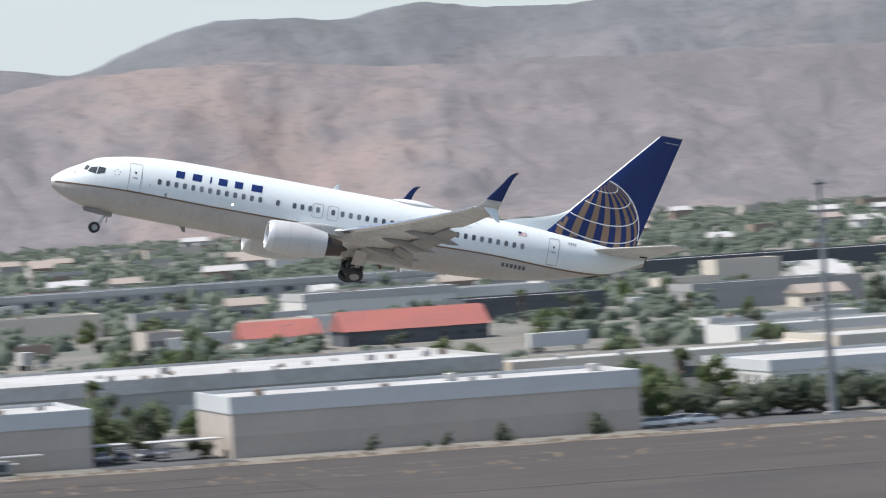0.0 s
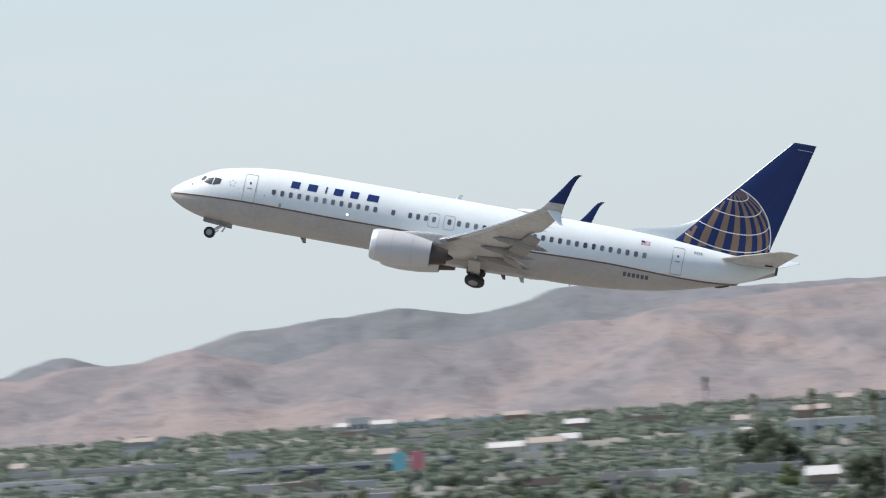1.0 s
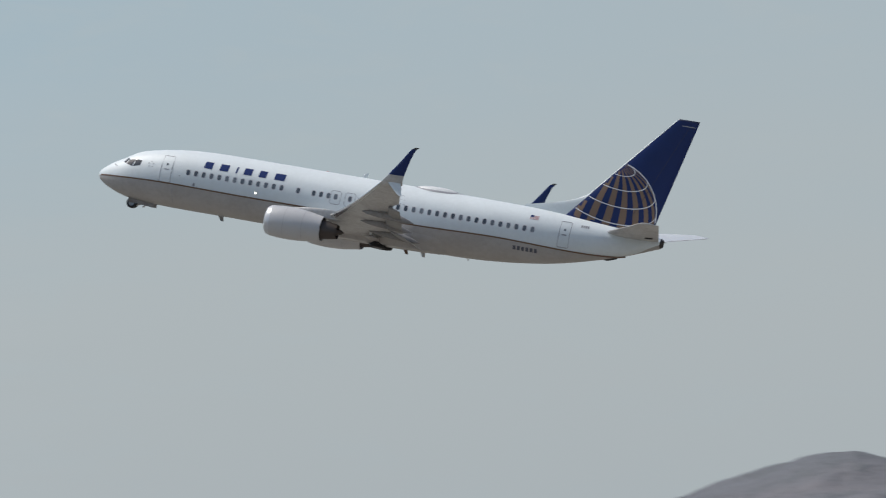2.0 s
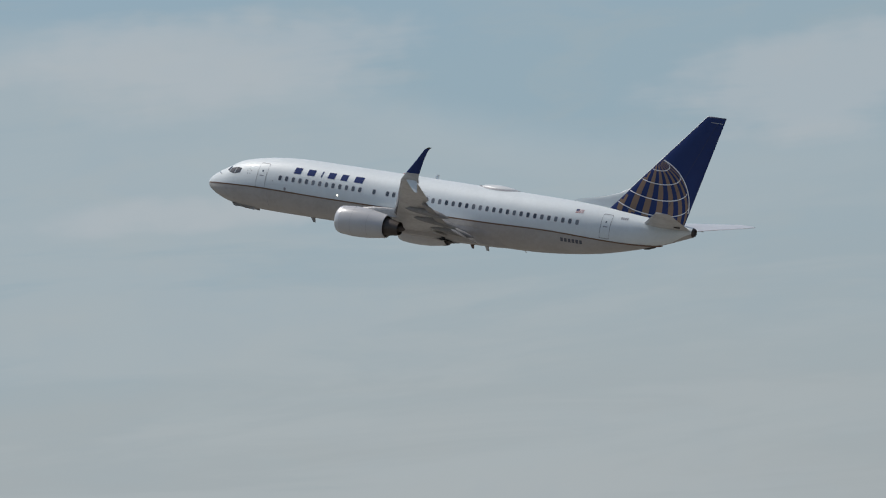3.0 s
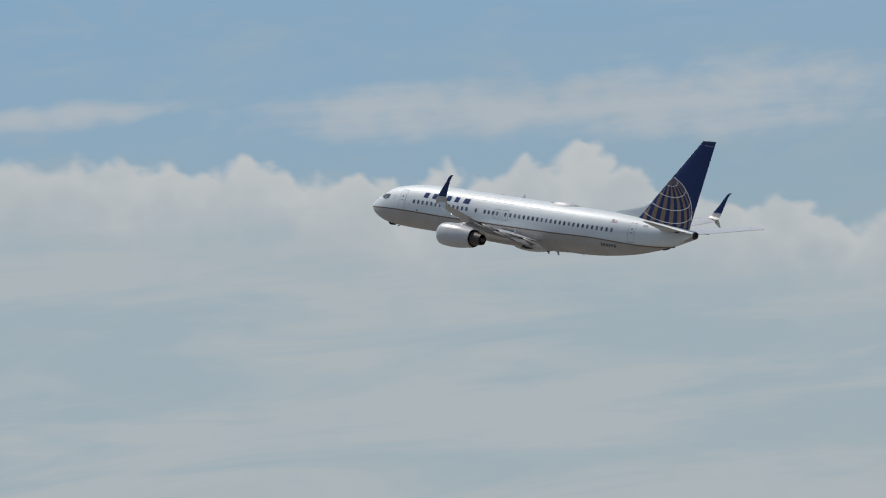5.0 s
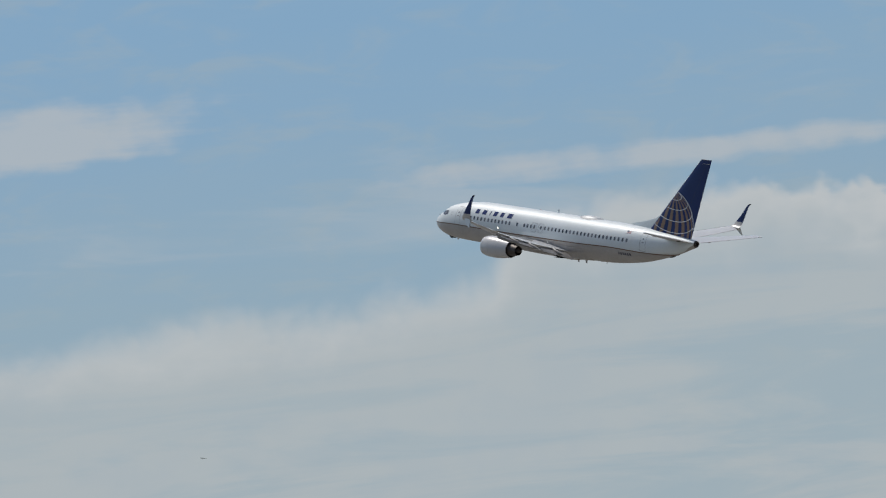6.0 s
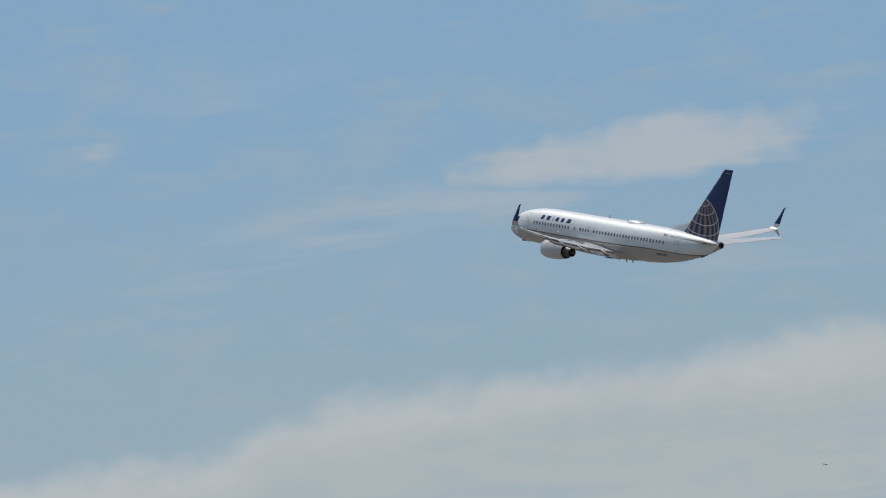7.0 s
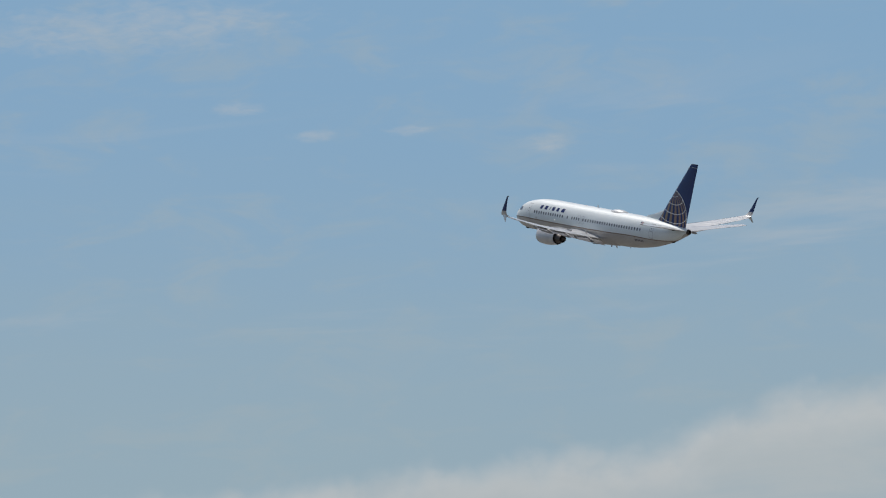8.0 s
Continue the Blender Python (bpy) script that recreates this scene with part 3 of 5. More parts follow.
def make_globe(fin, side):
    """The globe on the fin: gold meridian wedges and white parallels, as plain shapes."""
    c, R = Vector((33.95, 2.55)), 3.3
    tilt, lean = radians(8), radians(23)
    ax = Vector((math.sin(tilt) * math.cos(lean), math.cos(tilt) * math.cos(lean), math.sin(lean)))
    e1 = Vector((math.cos(tilt), -math.sin(tilt), 0))
    e2 = ax.cross(e1)

    def place(lat, lon):
        p = ax * math.sin(lat) + (e1 * math.cos(lon) + e2 * math.sin(lon)) * math.cos(lat)
        return Vector((c.x + R * p.x, c.y + R * p.y)), p.z

    def inside(q):
        return q.x > fin_le(q.y) + 0.13 and q.y > spline(CROWN, q.x) - 0.08 and q.x < fin_te(q.y) - 0.03

    def lift(q, off):
        return Vector((q.x, side * (fin_half(q.x, q.y) + off), q.y))

    for k in range(20):
        lo, gold = radians(k * 18), bmesh.new()
        for j in range(60):
            la = radians(-75 + 162 * j / 60), radians(-75 + 162 * (j + 1) / 60)
            for m in range(2):
                a, b = lo + radians(9) * m / 2, lo + radians(9) * (m + 1) / 2
                qs = [place(la[0], a), place(la[0], b), place(la[1], b), place(la[1], a)]
                if all(z > 0.0 and inside(q) for q, z in qs):
                    gold.faces.new([gold.verts.new(lift(q, 0.008)) for q, z in qs])
        if gold.faces:
            bmesh.ops.remove_doubles(gold, verts=gold.verts[:], dist=0.001)
            part("globe_wedge", gold, M["gold_paint"], fin, "gold globe wedge")
        else:
            gold.free()
    w = 0.032
    for lat in (-62, -42, -24, -6, 12, 31, 51, 71):
        white = bmesh.new()
        for i in range(200):
            a, b = radians(i * 1.8), radians((i + 1) * 1.8)
            d = w / R
            la = radians(lat)
            qs = [place(la - d, a), place(la - d, b), place(la + d, b), place(la + d, a)]
            if all(z > 0.0 and inside(q) for q, z in qs):
                white.faces.new([white.verts.new(lift(q, 0.016)) for q, z in qs])
        if white.faces:
            part("globe_parallel", white, M["white_line"], fin, "thin white globe line")
        else:
            white.free()
    white = bmesh.new()
    for i in range(180):
        a, b = radians(i * 2), radians(i * 2 + 2)
        qs = [Vector((c.x + r * math.cos(t), c.y + r * math.sin(t))) for r, t in ((R - w, a), (R - w, b), (R + w, b), (R + w, a))]
        if all(inside(q) for q in qs):
            white.faces.new([white.verts.new(lift(q, 0.017)) for q in qs])
    part("globe_rim", white, M["white_line"], fin, "thin white globe rim")


def wheel_mesh(r, w):
    prof = [(-w / 2, r * 0.55), (-w / 2, r * 0.86), (-w * 0.36, r * 0.97), (0, r), (w * 0.36, r * 0.97), (w / 2, r * 0.86), (w / 2, r * 0.55)]
    return sheet([[(rr * math.cos(2 * math.pi * k / 28), x, rr * math.sin(2 * math.pi * k / 28)) for k in range(28)] for x, rr in prof], True)


def hub_mesh(r, w):
    rings = [[(rr * math.cos(2 * math.pi * k / 20), x, rr * math.sin(2 * math.pi * k / 20)) for k in range(20)] for x, rr in
             ((-w * 0.3, r * 0.1), (-w * 0.36, r * 0.4), (-w * 0.48, r * 0.57), (w * 0.48, r * 0.57), (w * 0.36, r * 0.4), (w * 0.3, r * 0.1))]
    return capped(rings)


def tube(a, b, r, n=10, r2=None):
    a, b = Vector(a), Vector(b)
    d = (b - a).normalized()
    e = d.orthogonal().normalized()
    f = d.cross(e)
    r2 = r if r2 is None else r2
    return capped([[p + (e * math.cos(2 * math.pi * k / n) + f * math.sin(2 * math.pi * k / n)) * q for k in range(n)] for p, q in ((a, r), (b, r2))])


def gear_leg(plane, name, pivot, length, r, w, gap, label):
    """A landing gear leg that hangs straight down from its pivot, to be swung by its keys."""
    leg = part(name, tube((0, 0, 0.1), (0, 0, -length), 0.11, 12, 0.08), M["gear_white"], plane, label)
    leg.location = pivot
    part("axle", tube((0, -gap, -length), (0, gap, -length), 0.06), M["dark_metal"], leg)
    part("brace", tube((0.0, 0, -0.2), (0.35 if r < 0.4 else -0.2, 0.0, -length * 0.55), 0.05), M["gear_white"], leg)
    part("torque_link", tube((0.14, 0, -length * 0.62), (0.2, 0, -length * 0.86), 0.04), M["gear_white"], leg)
    if r > 0.4:
        out = -1 if pivot[1] < 0 else 1
        part("leg_door", box_bm(-0.42, 0.36, out * 0.2 - 0.03, out * 0.2 + 0.03, -length * 0.62, 0.05, 0.01), M["grey_paint"], leg, "flat grey leg door")
        part("side_stay", tube((0, 0, -0.25), (0.1, -out * 0.9, -0.05), 0.06), M["gear_white"], leg)
    for sgn in (-1, 1):
        t = part("tyre", wheel_mesh(r, w), M["tyre"], leg, "black rubber tyre")
        t.location = (0, sgn * gap, -length)
        h = part("hub", hub_mesh(r, w), M["hub"], leg, "grey metal wheel hub")
        h.location = (0, sgn * gap, -length)
    return leg


def blade(base, height, chord, sweep, down, mat, plane, name, label=""):
    s, y, z = base
    k = -1 if down else 1
    rows = [airfoil((s + sweep * u, y, z + k * height * u), (s + chord + (sweep - chord * 0.45) * u, y, z + k * height * u), 0.12, (0, 1, 0), 6) for u in (0, 0.5, 1)]
    part(name, capped(rows), mat, plane, label)


NOSE_DOORS = []


def make_airliner():
    plane = new("airliner")
    tagged(plane, "white and grey twin-engined airliner with navy tail, climbing away", "airliner")
    ss = [0, 0.05, 0.12, 0.25, 0.45, 0.7, 1.0, 1.4, 1.8, 2.15, 2.5, 2.9, 3.5, 4.3, 5.2, 6.2, 7.5] + [9 + 1.0 * k for k in range(17)] + [26 + 0.7 * k for k in range(17)] + [37.5, 37.85]

    def ring(s, z0, z1, n):
        # skin points from z0 on port over to z0 on starboard; z1 is the pole of that half
        top, low, w = spline(CROWN, s), spline(KEEL, s), spline(WIDE, s)
        mid, hh = (top + low) / 2, (top - low) / 2
        z0 = min(max(z0, low + 0.01), top - 0.01)
        up = z1 > z0
        a0 = math.asin(max(-1, min(1, (z0 - mid) / hh)))
        a1 = math.pi / 2 if up else -math.pi / 2
        pts = []
        for k in range(n + 1):
            a = a0 + (a1 - a0) * k / n
            z = mid + hh * math.sin(a)
            q = abs(math.sin(a))
            y = w * max(0.0, 1 - q**2.1) ** 0.49
            pts.append((y, z))
        port = [(s, -y, z) for y, z in pts]
        star = [(s, y, z) for y, z in pts[::-1]]
        return port + star[1:]

    part("upper_hull", sheet([ring(s, spline(LINE, s), 9, 22) for s in ss]), M["white_paint"], plane, "glossy white upper fuselage")
    part("lower_hull", sheet([ring(s, spline(LINE, s), -9, 18) for s in ss]), M["grey_paint"], plane, "light grey lower fuselage")
    for side in (-1, 1):
        part("cheat_line", sheet([[on_hull(s, spline(LINE, s) + dz, side, 0.018) for dz in (-0.045, 0.045)] for s in [0.2 + 0.25 * k for k in range(143)]]), M["bronze_line"], plane, "thin bronze cheat line")
        cabin_windows(plane, side)
        hull_door(plane, side, 4.57, 5.36, -0.46, 1.31, "cabin_door")
        hull_door(plane, side, 31.46, 32.18, -0.24, 1.46, "cabin_door")
        for s in (16.58, 17.55):
            part("exit_hatch", ring_strip(round_rect(s - 0.36, s + 0.34, 0.0, 0.9, 0.14), 0.035, side, 0.012), M["seam"], plane)
        # cockpit glazing
        for a, b, c, d in (((2.02, 0.33), (2.52, 0.24), (2.62, 0.72), (2.2, 0.62)), ((2.58, 0.24), (3.05, 0.38), (3.12, 0.7), (2.68, 0.74))):
            g = part("cockpit_window", hull_patch((a, b, c, d), side, 0.01), M["cockpit_glass"], plane, "dark cockpit side window")
        part("windscreen", hull_patch(((1.78, 0.42), (1.98, 0.36), (2.16, 0.66), (1.98, 0.74)), side, 0.01), M["cockpit_glass"], plane, "dark cockpit windscreen pane")
        # title as six plain blocks
        for s0, s1 in ((7.4, 8.02), (8.45, 9.12), (9.56, 9.74), (10.1, 10.74), (11.13, 11.72), (12.2, 12.98)):
            k = 0.004 * (s0 - 7.4)
            part("title_block", hull_patch(((s0 + 0.04, 0.9 + k), (s1 - 0.04, 0.9 + k), (s1, 1.33 + k), (s0 + 0.08, 1.33 + k)), side, 0.012), M["title_blue"], plane, "navy blue title block")
        for k in range(6):
            s0 = 28.66 + 0.275 * k
            part("registration_bar", hull_patch(((s0, -0.86), (s0 + 0.19, -0.86), (s0 + 0.19, -0.61), (s0, -0.61)), side, 0.01, 2, 2), M["seam_dark"], plane)
        for k in range(4):
            s0 = 32.75 + 0.14 * k
            part("fleet_mark_bar", hull_patch(((s0, 1.24), (s0 + 0.1, 1.24), (s0 + 0.1, 1.4), (s0, 1.4)), side, 0.01, 2, 2), M["seam"], plane)
        for k in range(5):
            a = radians(90 + 72 * k)
            cs, cz = 3.83 + 0.17 * math.cos(a), 0.56 + 0.17 * math.sin(a)
            part("emblem_mark", hull_patch(((cs - 0.05, cz), (cs, cz - 0.05), (cs + 0.05, cz), (cs, cz + 0.05)), side, 0.01, 2, 2), M["seam"], plane)
        # small striped flag
        fl = part("flag", hull_patch(((29.42, 1.22), (29.98, 1.25), (29.98, 1.5), (29.42, 1.47)), side, 0.008), M["white_line"], plane, "small red and white striped flag")
        for k in range(4):
            z = 1.23 + 0.065 * k
            part("flag_stripe", hull_patch(((29.42, z), (29.98, z + 0.03), (29.98, z + 0.06), (29.42, z + 0.03)), side, 0.012, 2, 1), M["red_paint"], fl)
        part("canton", hull_patch(((29.42 if side < 0 else 29.76, 1.36), (29.64 if side < 0 else 29.98, 1.37), (29.64 if side < 0 else 29.98, 1.5), (29.42 if side < 0 else 29.76, 1.49)), side, 0.015, 2, 1), M["navy_paint"], fl)
        # sun reflection on the skin, put in as a small glowing disc
        part("inspection_light", filled([(11.22 + 0.055 * math.cos(2 * math.pi * k / 12), -0.14 + 0.055 * math.sin(2 * math.pi * k / 12)) for k in range(12)], side, 0.014), M["glint_glow"], plane, "small glowing sun glint on the fuselage side")
        part("service_panel", filled(round_rect(6.92, 7.08, -0.4, -0.18, 0.05), side, 0.012), M["seam"], plane)
        part("static_port", filled(round_rect(5.9, 5.98, 0.1, 0.18, 0.03), side, 0.012), M["seam"], plane)
        part("probe", tube(on_hull(1.35, 0.1, side, 0), on_hull(1.2, 0.1, side, 0.12), 0.025), M["bare_metal"], plane)
        part("skin_seam", sheet([[on_hull(5.55 + u, z, side, 0.006) for u in (0, 0.03)] for z in [-1.7 + 0.13 * k for k in range(10)]]), M["seam"], plane)
        make_wing(plane, side)
        make_engine(plane, side)
        # wing to body fairing
        rows = []
        for k in range(17):
            u = k / 16
            s = 12.6 + 11.6 * u
            w = math.sin(math.pi * min(1, max(0, u))) ** 0.45
            zk = spline(KEEL, s)
            row = [(s, side * (hull_y(s, zz) - 0.05 + g * w), zz) for zz, g in ((-0.85, 0.04), (-1.1, 0.2), (-1.4, 0.34), (-1.65, 0.38))]
            row += [(s, side * yy, zk + 0.05 - 0.19 * w + dz) for yy, dz in ((0.85 + 0.45 * w, 0.13), (0.75 + 0.2 * w, 0.04), (0.4, 0.01), (0, 0))]
            rows.append(row)
        part("belly_fairing", sheet(rows), M["grey_paint"], plane)
        part("wheel_well", sheet([[(19.6 + r * math.cos(2 * math.pi * k / 24), side * 0.85 + r * math.sin(2 * math.pi * k / 24), -2.135) for k in range(24)] for r in (0.01, 0.66)], True), M["dark_metal"], plane)
    make_tail(plane)
    # crown and belly fittings
    rows = []
    for k in range(13):
        u = k / 12
        s = 21.3 + 2.95 * u
        h = 0.22 * math.sin(math.pi * u) ** 0.6
        w = 0.66 * math.sin(math.pi * u) ** 0.5 + 0.02
        z = spline(CROWN, s)
        rows.append([(s, w * math.cos(a), z - 0.16 * (1 - math.sin(a)) + h * math.sin(a)) for a in [math.pi * i / 12 for i in range(13)]])
    part("radome", sheet(rows), M["radome"], plane, "pale antenna dome on the crown")
    rows = []
    for k in range(25):
        a = 2 * math.pi * k / 24
        s, y = 22.78 + 1.75 * math.cos(a), 0.78 * math.sin(a)
        rows.append([(s, y, spline(CROWN, s) - 0.14 * abs(y) - 0.03), (22.78 + 1.55 * math.cos(a), 0.66 * math.sin(a), spline(CROWN, s) - 0.08 * abs(y) + 0.04)])
    part("dome_skirt", sheet(rows), M["seam"], plane)
    blade((17.5, 0, 1.98), 0.38, 0.4, 0.25, False, M["white_paint"], plane, "antenna", "white blade antenna")
    blade((8.4, 0, -1.93), 0.36, 0.38, 0.25, True, M["flap_grey"], plane, "antenna", "grey blade antenna under the belly")
    blade((21.1, 0, -2.05), 0.3, 0.32, 0.2, True, M["bronze_line"], plane, "antenna")
    blade((22.2, 0, -1.95), 0.4, 0.36, 0.25, True, M["wing_grey"], plane, "antenna")
    part("drain_mast", tube((25.4, 0, -1.9), (25.5, 0, -2.05), 0.03), M["wing_grey"], plane)
    beacon = part("beacon", sheet(lathe([(-0.1, 0.01), (-0.05, 0.05), (0.05, 0.05), (0.1, 0.01)], (15.2, 0, 2.04), 12), True), M["red_paint"], plane)
    for sgn in (-1, 1):
        bm = sheet([[(2.3, sgn * 0.34, -1.78), (4.1, sgn * 0.34, -1.93)], [(2.32, sgn * 0.42, -2.05), (4.08, sgn * 0.42, -2.2)]])
        bmesh.ops.solidify(bm, geom=bm.faces[:], thickness=0.03)
        NOSE_DOORS.append(part("nose_gear_door", bm, M["grey_paint"], plane, "open nose gear door"))
    nose_leg = gear_leg(plane, "nose_gear", (4.0, 0, -1.72), 1.52, 0.35, 0.2, 0.16, "white nose gear leg folding forward")
    port_leg = gear_leg(plane, "main_gear", (19.6, -2.86, -1.45), 2.1, 0.56, 0.38, 0.34, "white main gear leg folding inward")
    star_leg = gear_leg(plane, "main_gear", (19.6, 2.86, -1.45), 2.1, 0.56, 0.38, 0.34, "white main gear leg folding inward")
    return plane, nose_leg, port_leg, star_leg


# ---- landscape ----
material("desert_ground", (0.2, 0.178, 0.152), 0.9, 0, 0.95, 0.012, 0.3, (0.1, 0.108, 0.088), fine=14.0)
material("airfield_dirt", (0.042, 0.035, 0.031), 0.95, 0, 0.9, 0.035, 0.4, (0.068, 0.055, 0.045), fine=12.0)
material("dirt_verge", (0.21, 0.17, 0.13), 0.92, 0, 0.7, 0.15, 0.4, (0.13, 0.11, 0.085), fine=9.0)
material("asphalt", (0.06, 0.06, 0.062), 0.85, 0, 0.6, 0.1, 0.2, (0.09, 0.088, 0.085))
material("dry_grass", (0.13, 0.102, 0.072), 0.9, 0, 0.8, 0.5, 0.0, (0.09, 0.072, 0.055))
material("track_dirt", (0.085, 0.072, 0.06), 0.95, 0, 0.9, 0.09, 0.2, (0.045, 0.038, 0.033))


def ground_z(x, y):
    r = math.hypot(x, y)
    u = min(1.0, max(0.0, (r - 1900) / 2000))
    return 8.0 * u * u * (3 - 2 * u)


def polar_sheet(rings, azimuths, height):
    return sheet([[(-r * math.sin(radians(a)), r * math.cos(radians(a)), height(r, a)) for a in azimuths] for r in rings])


def far_z(r, a):
    return ground_z(r, 0)


rings = [2, 60, 200, 400, 600, 760, 880, 1000, 1200, 1500, 1900, 2200, 2500, 2800, 3100, 3400, 3700, 4000, 4500, 5200, 6500, 9000]
bm = sheet([[(r * math.sin(2 * math.pi * k / 96), r * math.cos(2 * math.pi * k / 96), far_z(r, 0)) for k in range(96)] for r in rings], True)
ground = part("ground", bm, M["desert_ground"], None)
tagged(ground, "dry tan desert ground under the town", "ground", kind="structure")


def strip(name, x0, x1, y0, y1, z, mat, label, wob=0.0, n=60):
    rng = random.Random(name + str(y0))
    rows = [[], []]
    for k in range(n + 1):
        x = x0 + (x1 - x0) * k / n
        rows[0].append((x, y0 + wob * (rng.random() - 0.5), z))
        rows[1].append((x, y1 + wob * (rng.random() - 0.5), z))
    return tagged(part(name, sheet(rows), mat, None), label, "ground", kind="structure")


strip("airfield_ground", -900, 1200, 640, 893, 0.03, M["airfield_dirt"], "dark gravelly dirt beside the airfield", 2.5)
strip("verge", -500, 900, 889.5, 897, 0.06, M["dirt_verge"], "pale sandy verge along the airfield edge", 3.0, 240)
strip("dirt_track", -500, 900, 858, 860.5, 0.07, M["track_dirt"], "faint wheel track in the dirt", 1.5, 160)
strip("dirt_track", -500, 900, 833, 836, 0.07, M["track_dirt"], "faint wheel track in the dirt", 1.5, 160)
material("concrete", (0.2, 0.185, 0.165), 0.85, 0, 0.5, 0.04, 0.1, (0.15, 0.138, 0.122))
material("smooth_dirt", (0.046, 0.037, 0.032), 0.95, 0, 0.8, 0.05, 0.2, (0.062, 0.05, 0.042), fine=10.0)
strip("dirt_patch", 119, 900, 772, 887, 0.05, M["smooth_dirt"], "smooth brown graded dirt beside the airfield", 2.0, 90)
# unseen runway and apron, added so their concrete bounces light onto the belly
strip("runway", -3500, 1800, 395, 455, 0.06, M["concrete"], "unseen concrete runway added under the aircraft to bounce light", 0.0)
strip("apron", -1500, 1200, -150, 330, 0.05, M["concrete"], "unseen concrete apron added to bounce light", 0.0)
strip("dirt_track", -500, 900, 806, 808, 0.07, M["track_dirt"], "faint wheel track in the dirt", 1.2, 160)
strip("dirt_track", -500, 900, 770, 773, 0.07, M["track_dirt"], "faint wheel track in the dirt", 1.2, 160)
for y0 in (1003, 1160, 1330, 1900, 2300):
    strip("road", -500, 900, y0, y0 + 11, 0.06, M["asphalt"], "dark asphalt street between the buildings", 0.0)
for x0, y0, x1, y1 in ((104.5, 903, 122.5, 1000), (180, 903, 212, 985), (-40, 960, 36, 1000), (60, 1120, 230, 1150), (-120, 1210, 180, 1320)):
    bm = sheet([[(x0, y0, 0.05), (x1, y0, 0.05)], [(x0, y1, 0.05), (x1, y1, 0.05)]])
    tagged(part("parking_lot", bm, M["asphalt"], None), "worn asphalt parking lot between warehouses", "parking lot", kind="structure")


def tussocks():
    rng = random.Random(5)
    bm = bmesh.new()
    for k in range(520):
        band = rng.choice((846, 836, 891, 894, 896, 893, 892, 895))
        x, y = rng.uniform(40, 290), band + rng.gauss(0, 9 if band < 880 else 1.6)
        h = rng.uniform(0.1, 0.4)
        for j in range(4):
            a = rng.uniform(0, math.pi)
            d = Vector((math.cos(a), math.sin(a), 0)) * rng.uniform(0.3, 0.9)
            p = Vector((x, y, 0.02))
            bm.faces.new([bm.verts.new(q) for q in (p - d, p + d, p + d * 0.6 + Vector((0, 0.7, h)), p - d * 0.7 + Vector((0, 0.7, h * 0.7)))])
    tagged(part("dry_tussocks", bm, M["dry_grass"], None), "scattered dry grass tussocks on the airfield dirt", "grass", kind="stuff")


tussocks()


def mountain_material(name, bare, worn, scrub, spots):
    """Desert rock: bare ground, worn patches, scrub in the gullies and single dark bushes; the grain runs down the slope."""
    m = material(name, bare, 0.95)
    t = m.node_tree
    b = t.nodes["Principled BSDF"]
    flow = t.nodes.new("ShaderNodeMapping")
    flow.inputs["Scale"].default_value = (1.0, 0.62, 1.0)
    t.links.new(t.nodes.new("ShaderNodeTexCoord").outputs["Object"], flow.inputs[0])
    big = node(t, "ShaderNodeTexNoise", Scale=0.006, Detail=4.0, Roughness=0.55, Distortion=0.6)
    mid = node(t, "ShaderNodeTexNoise", Scale=0.03, Detail=6.0, Roughness=0.65, Distortion=0.4)
    dots = node(t, "ShaderNodeTexNoise", Scale=0.16, Detail=3.0, Roughness=0.7)
    for n in (big, mid, dots):
        t.links.new(flow.outputs[0], n.inputs["Vector"])
    c = blend(t, ramp(t, big.outputs[0], 0.36, 0.54), bare, worn)
    c = blend(t, calc(t, "MULTIPLY", ramp(t, calc(t, "ADD", calc(t, "MULTIPLY", mid.outputs[0], 0.6), calc(t, "MULTIPLY", big.outputs[0], 0.4)), 0.46, 0.58), 0.85), c, scrub)
    c = blend(t, calc(t, "MULTIPLY", ramp(t, dots.outputs[0], 0.54, 0.64), 0.55), c, spots)
    t.links.new(c, b.inputs["Base Color"])
    bn = node(t, "ShaderNodeBump", Strength=0.7, Distance=9.0)
    t.links.new(mid.outputs[0], bn.inputs["Height"])
    t.links.new(bn.outputs[0], b.inputs["Normal"])
    return m


# crest heights above the plain by azimuth: the scrubby range behind, and the bare foothills before it
CREST = [(-24, 90), (-18, 130), (-14, 155), (-10.7, 140), (-10, 141), (-9.45, 148), (-8.8, 139), (-8.25, 143), (-7.55, 140), (-7.0, 126), (-6.6, 114), (-5.95, 119), (-5.5, 129), (-5.15, 130), (-4.7, 118), (-4.46, 107), (-3.88, 97), (-3.65, 86), (-3.4, 85), (-3.0, 91), (-2.47, 84), (-1.2, 84), (0.1, 79), (0.4, 75), (1.5, 74), (2.3, 77), (2.8, 80), (3.15, 80), (3.5, 71), (3.85, 67), (4.2, 71), (4.5, 73), (4.85, 71), (5.35, 67), (5.9, 63), (6.3, 53), (6.6, 48), (7.0, 48), (7.25, 55), (7.5, 52), (7.8, 43), (8.2, 43), (8.63, 50), (9.02, 43), (9.4, 44), (9.6, 39), (9.87, 42), (10.3, 44), (10.75, 55), (11.0, 56), (11.3, 47), (11.6, 45), (12.23, 60), (12.9, 53), (13.7, 36), (15, 22), (18, 8), (24, 2)]
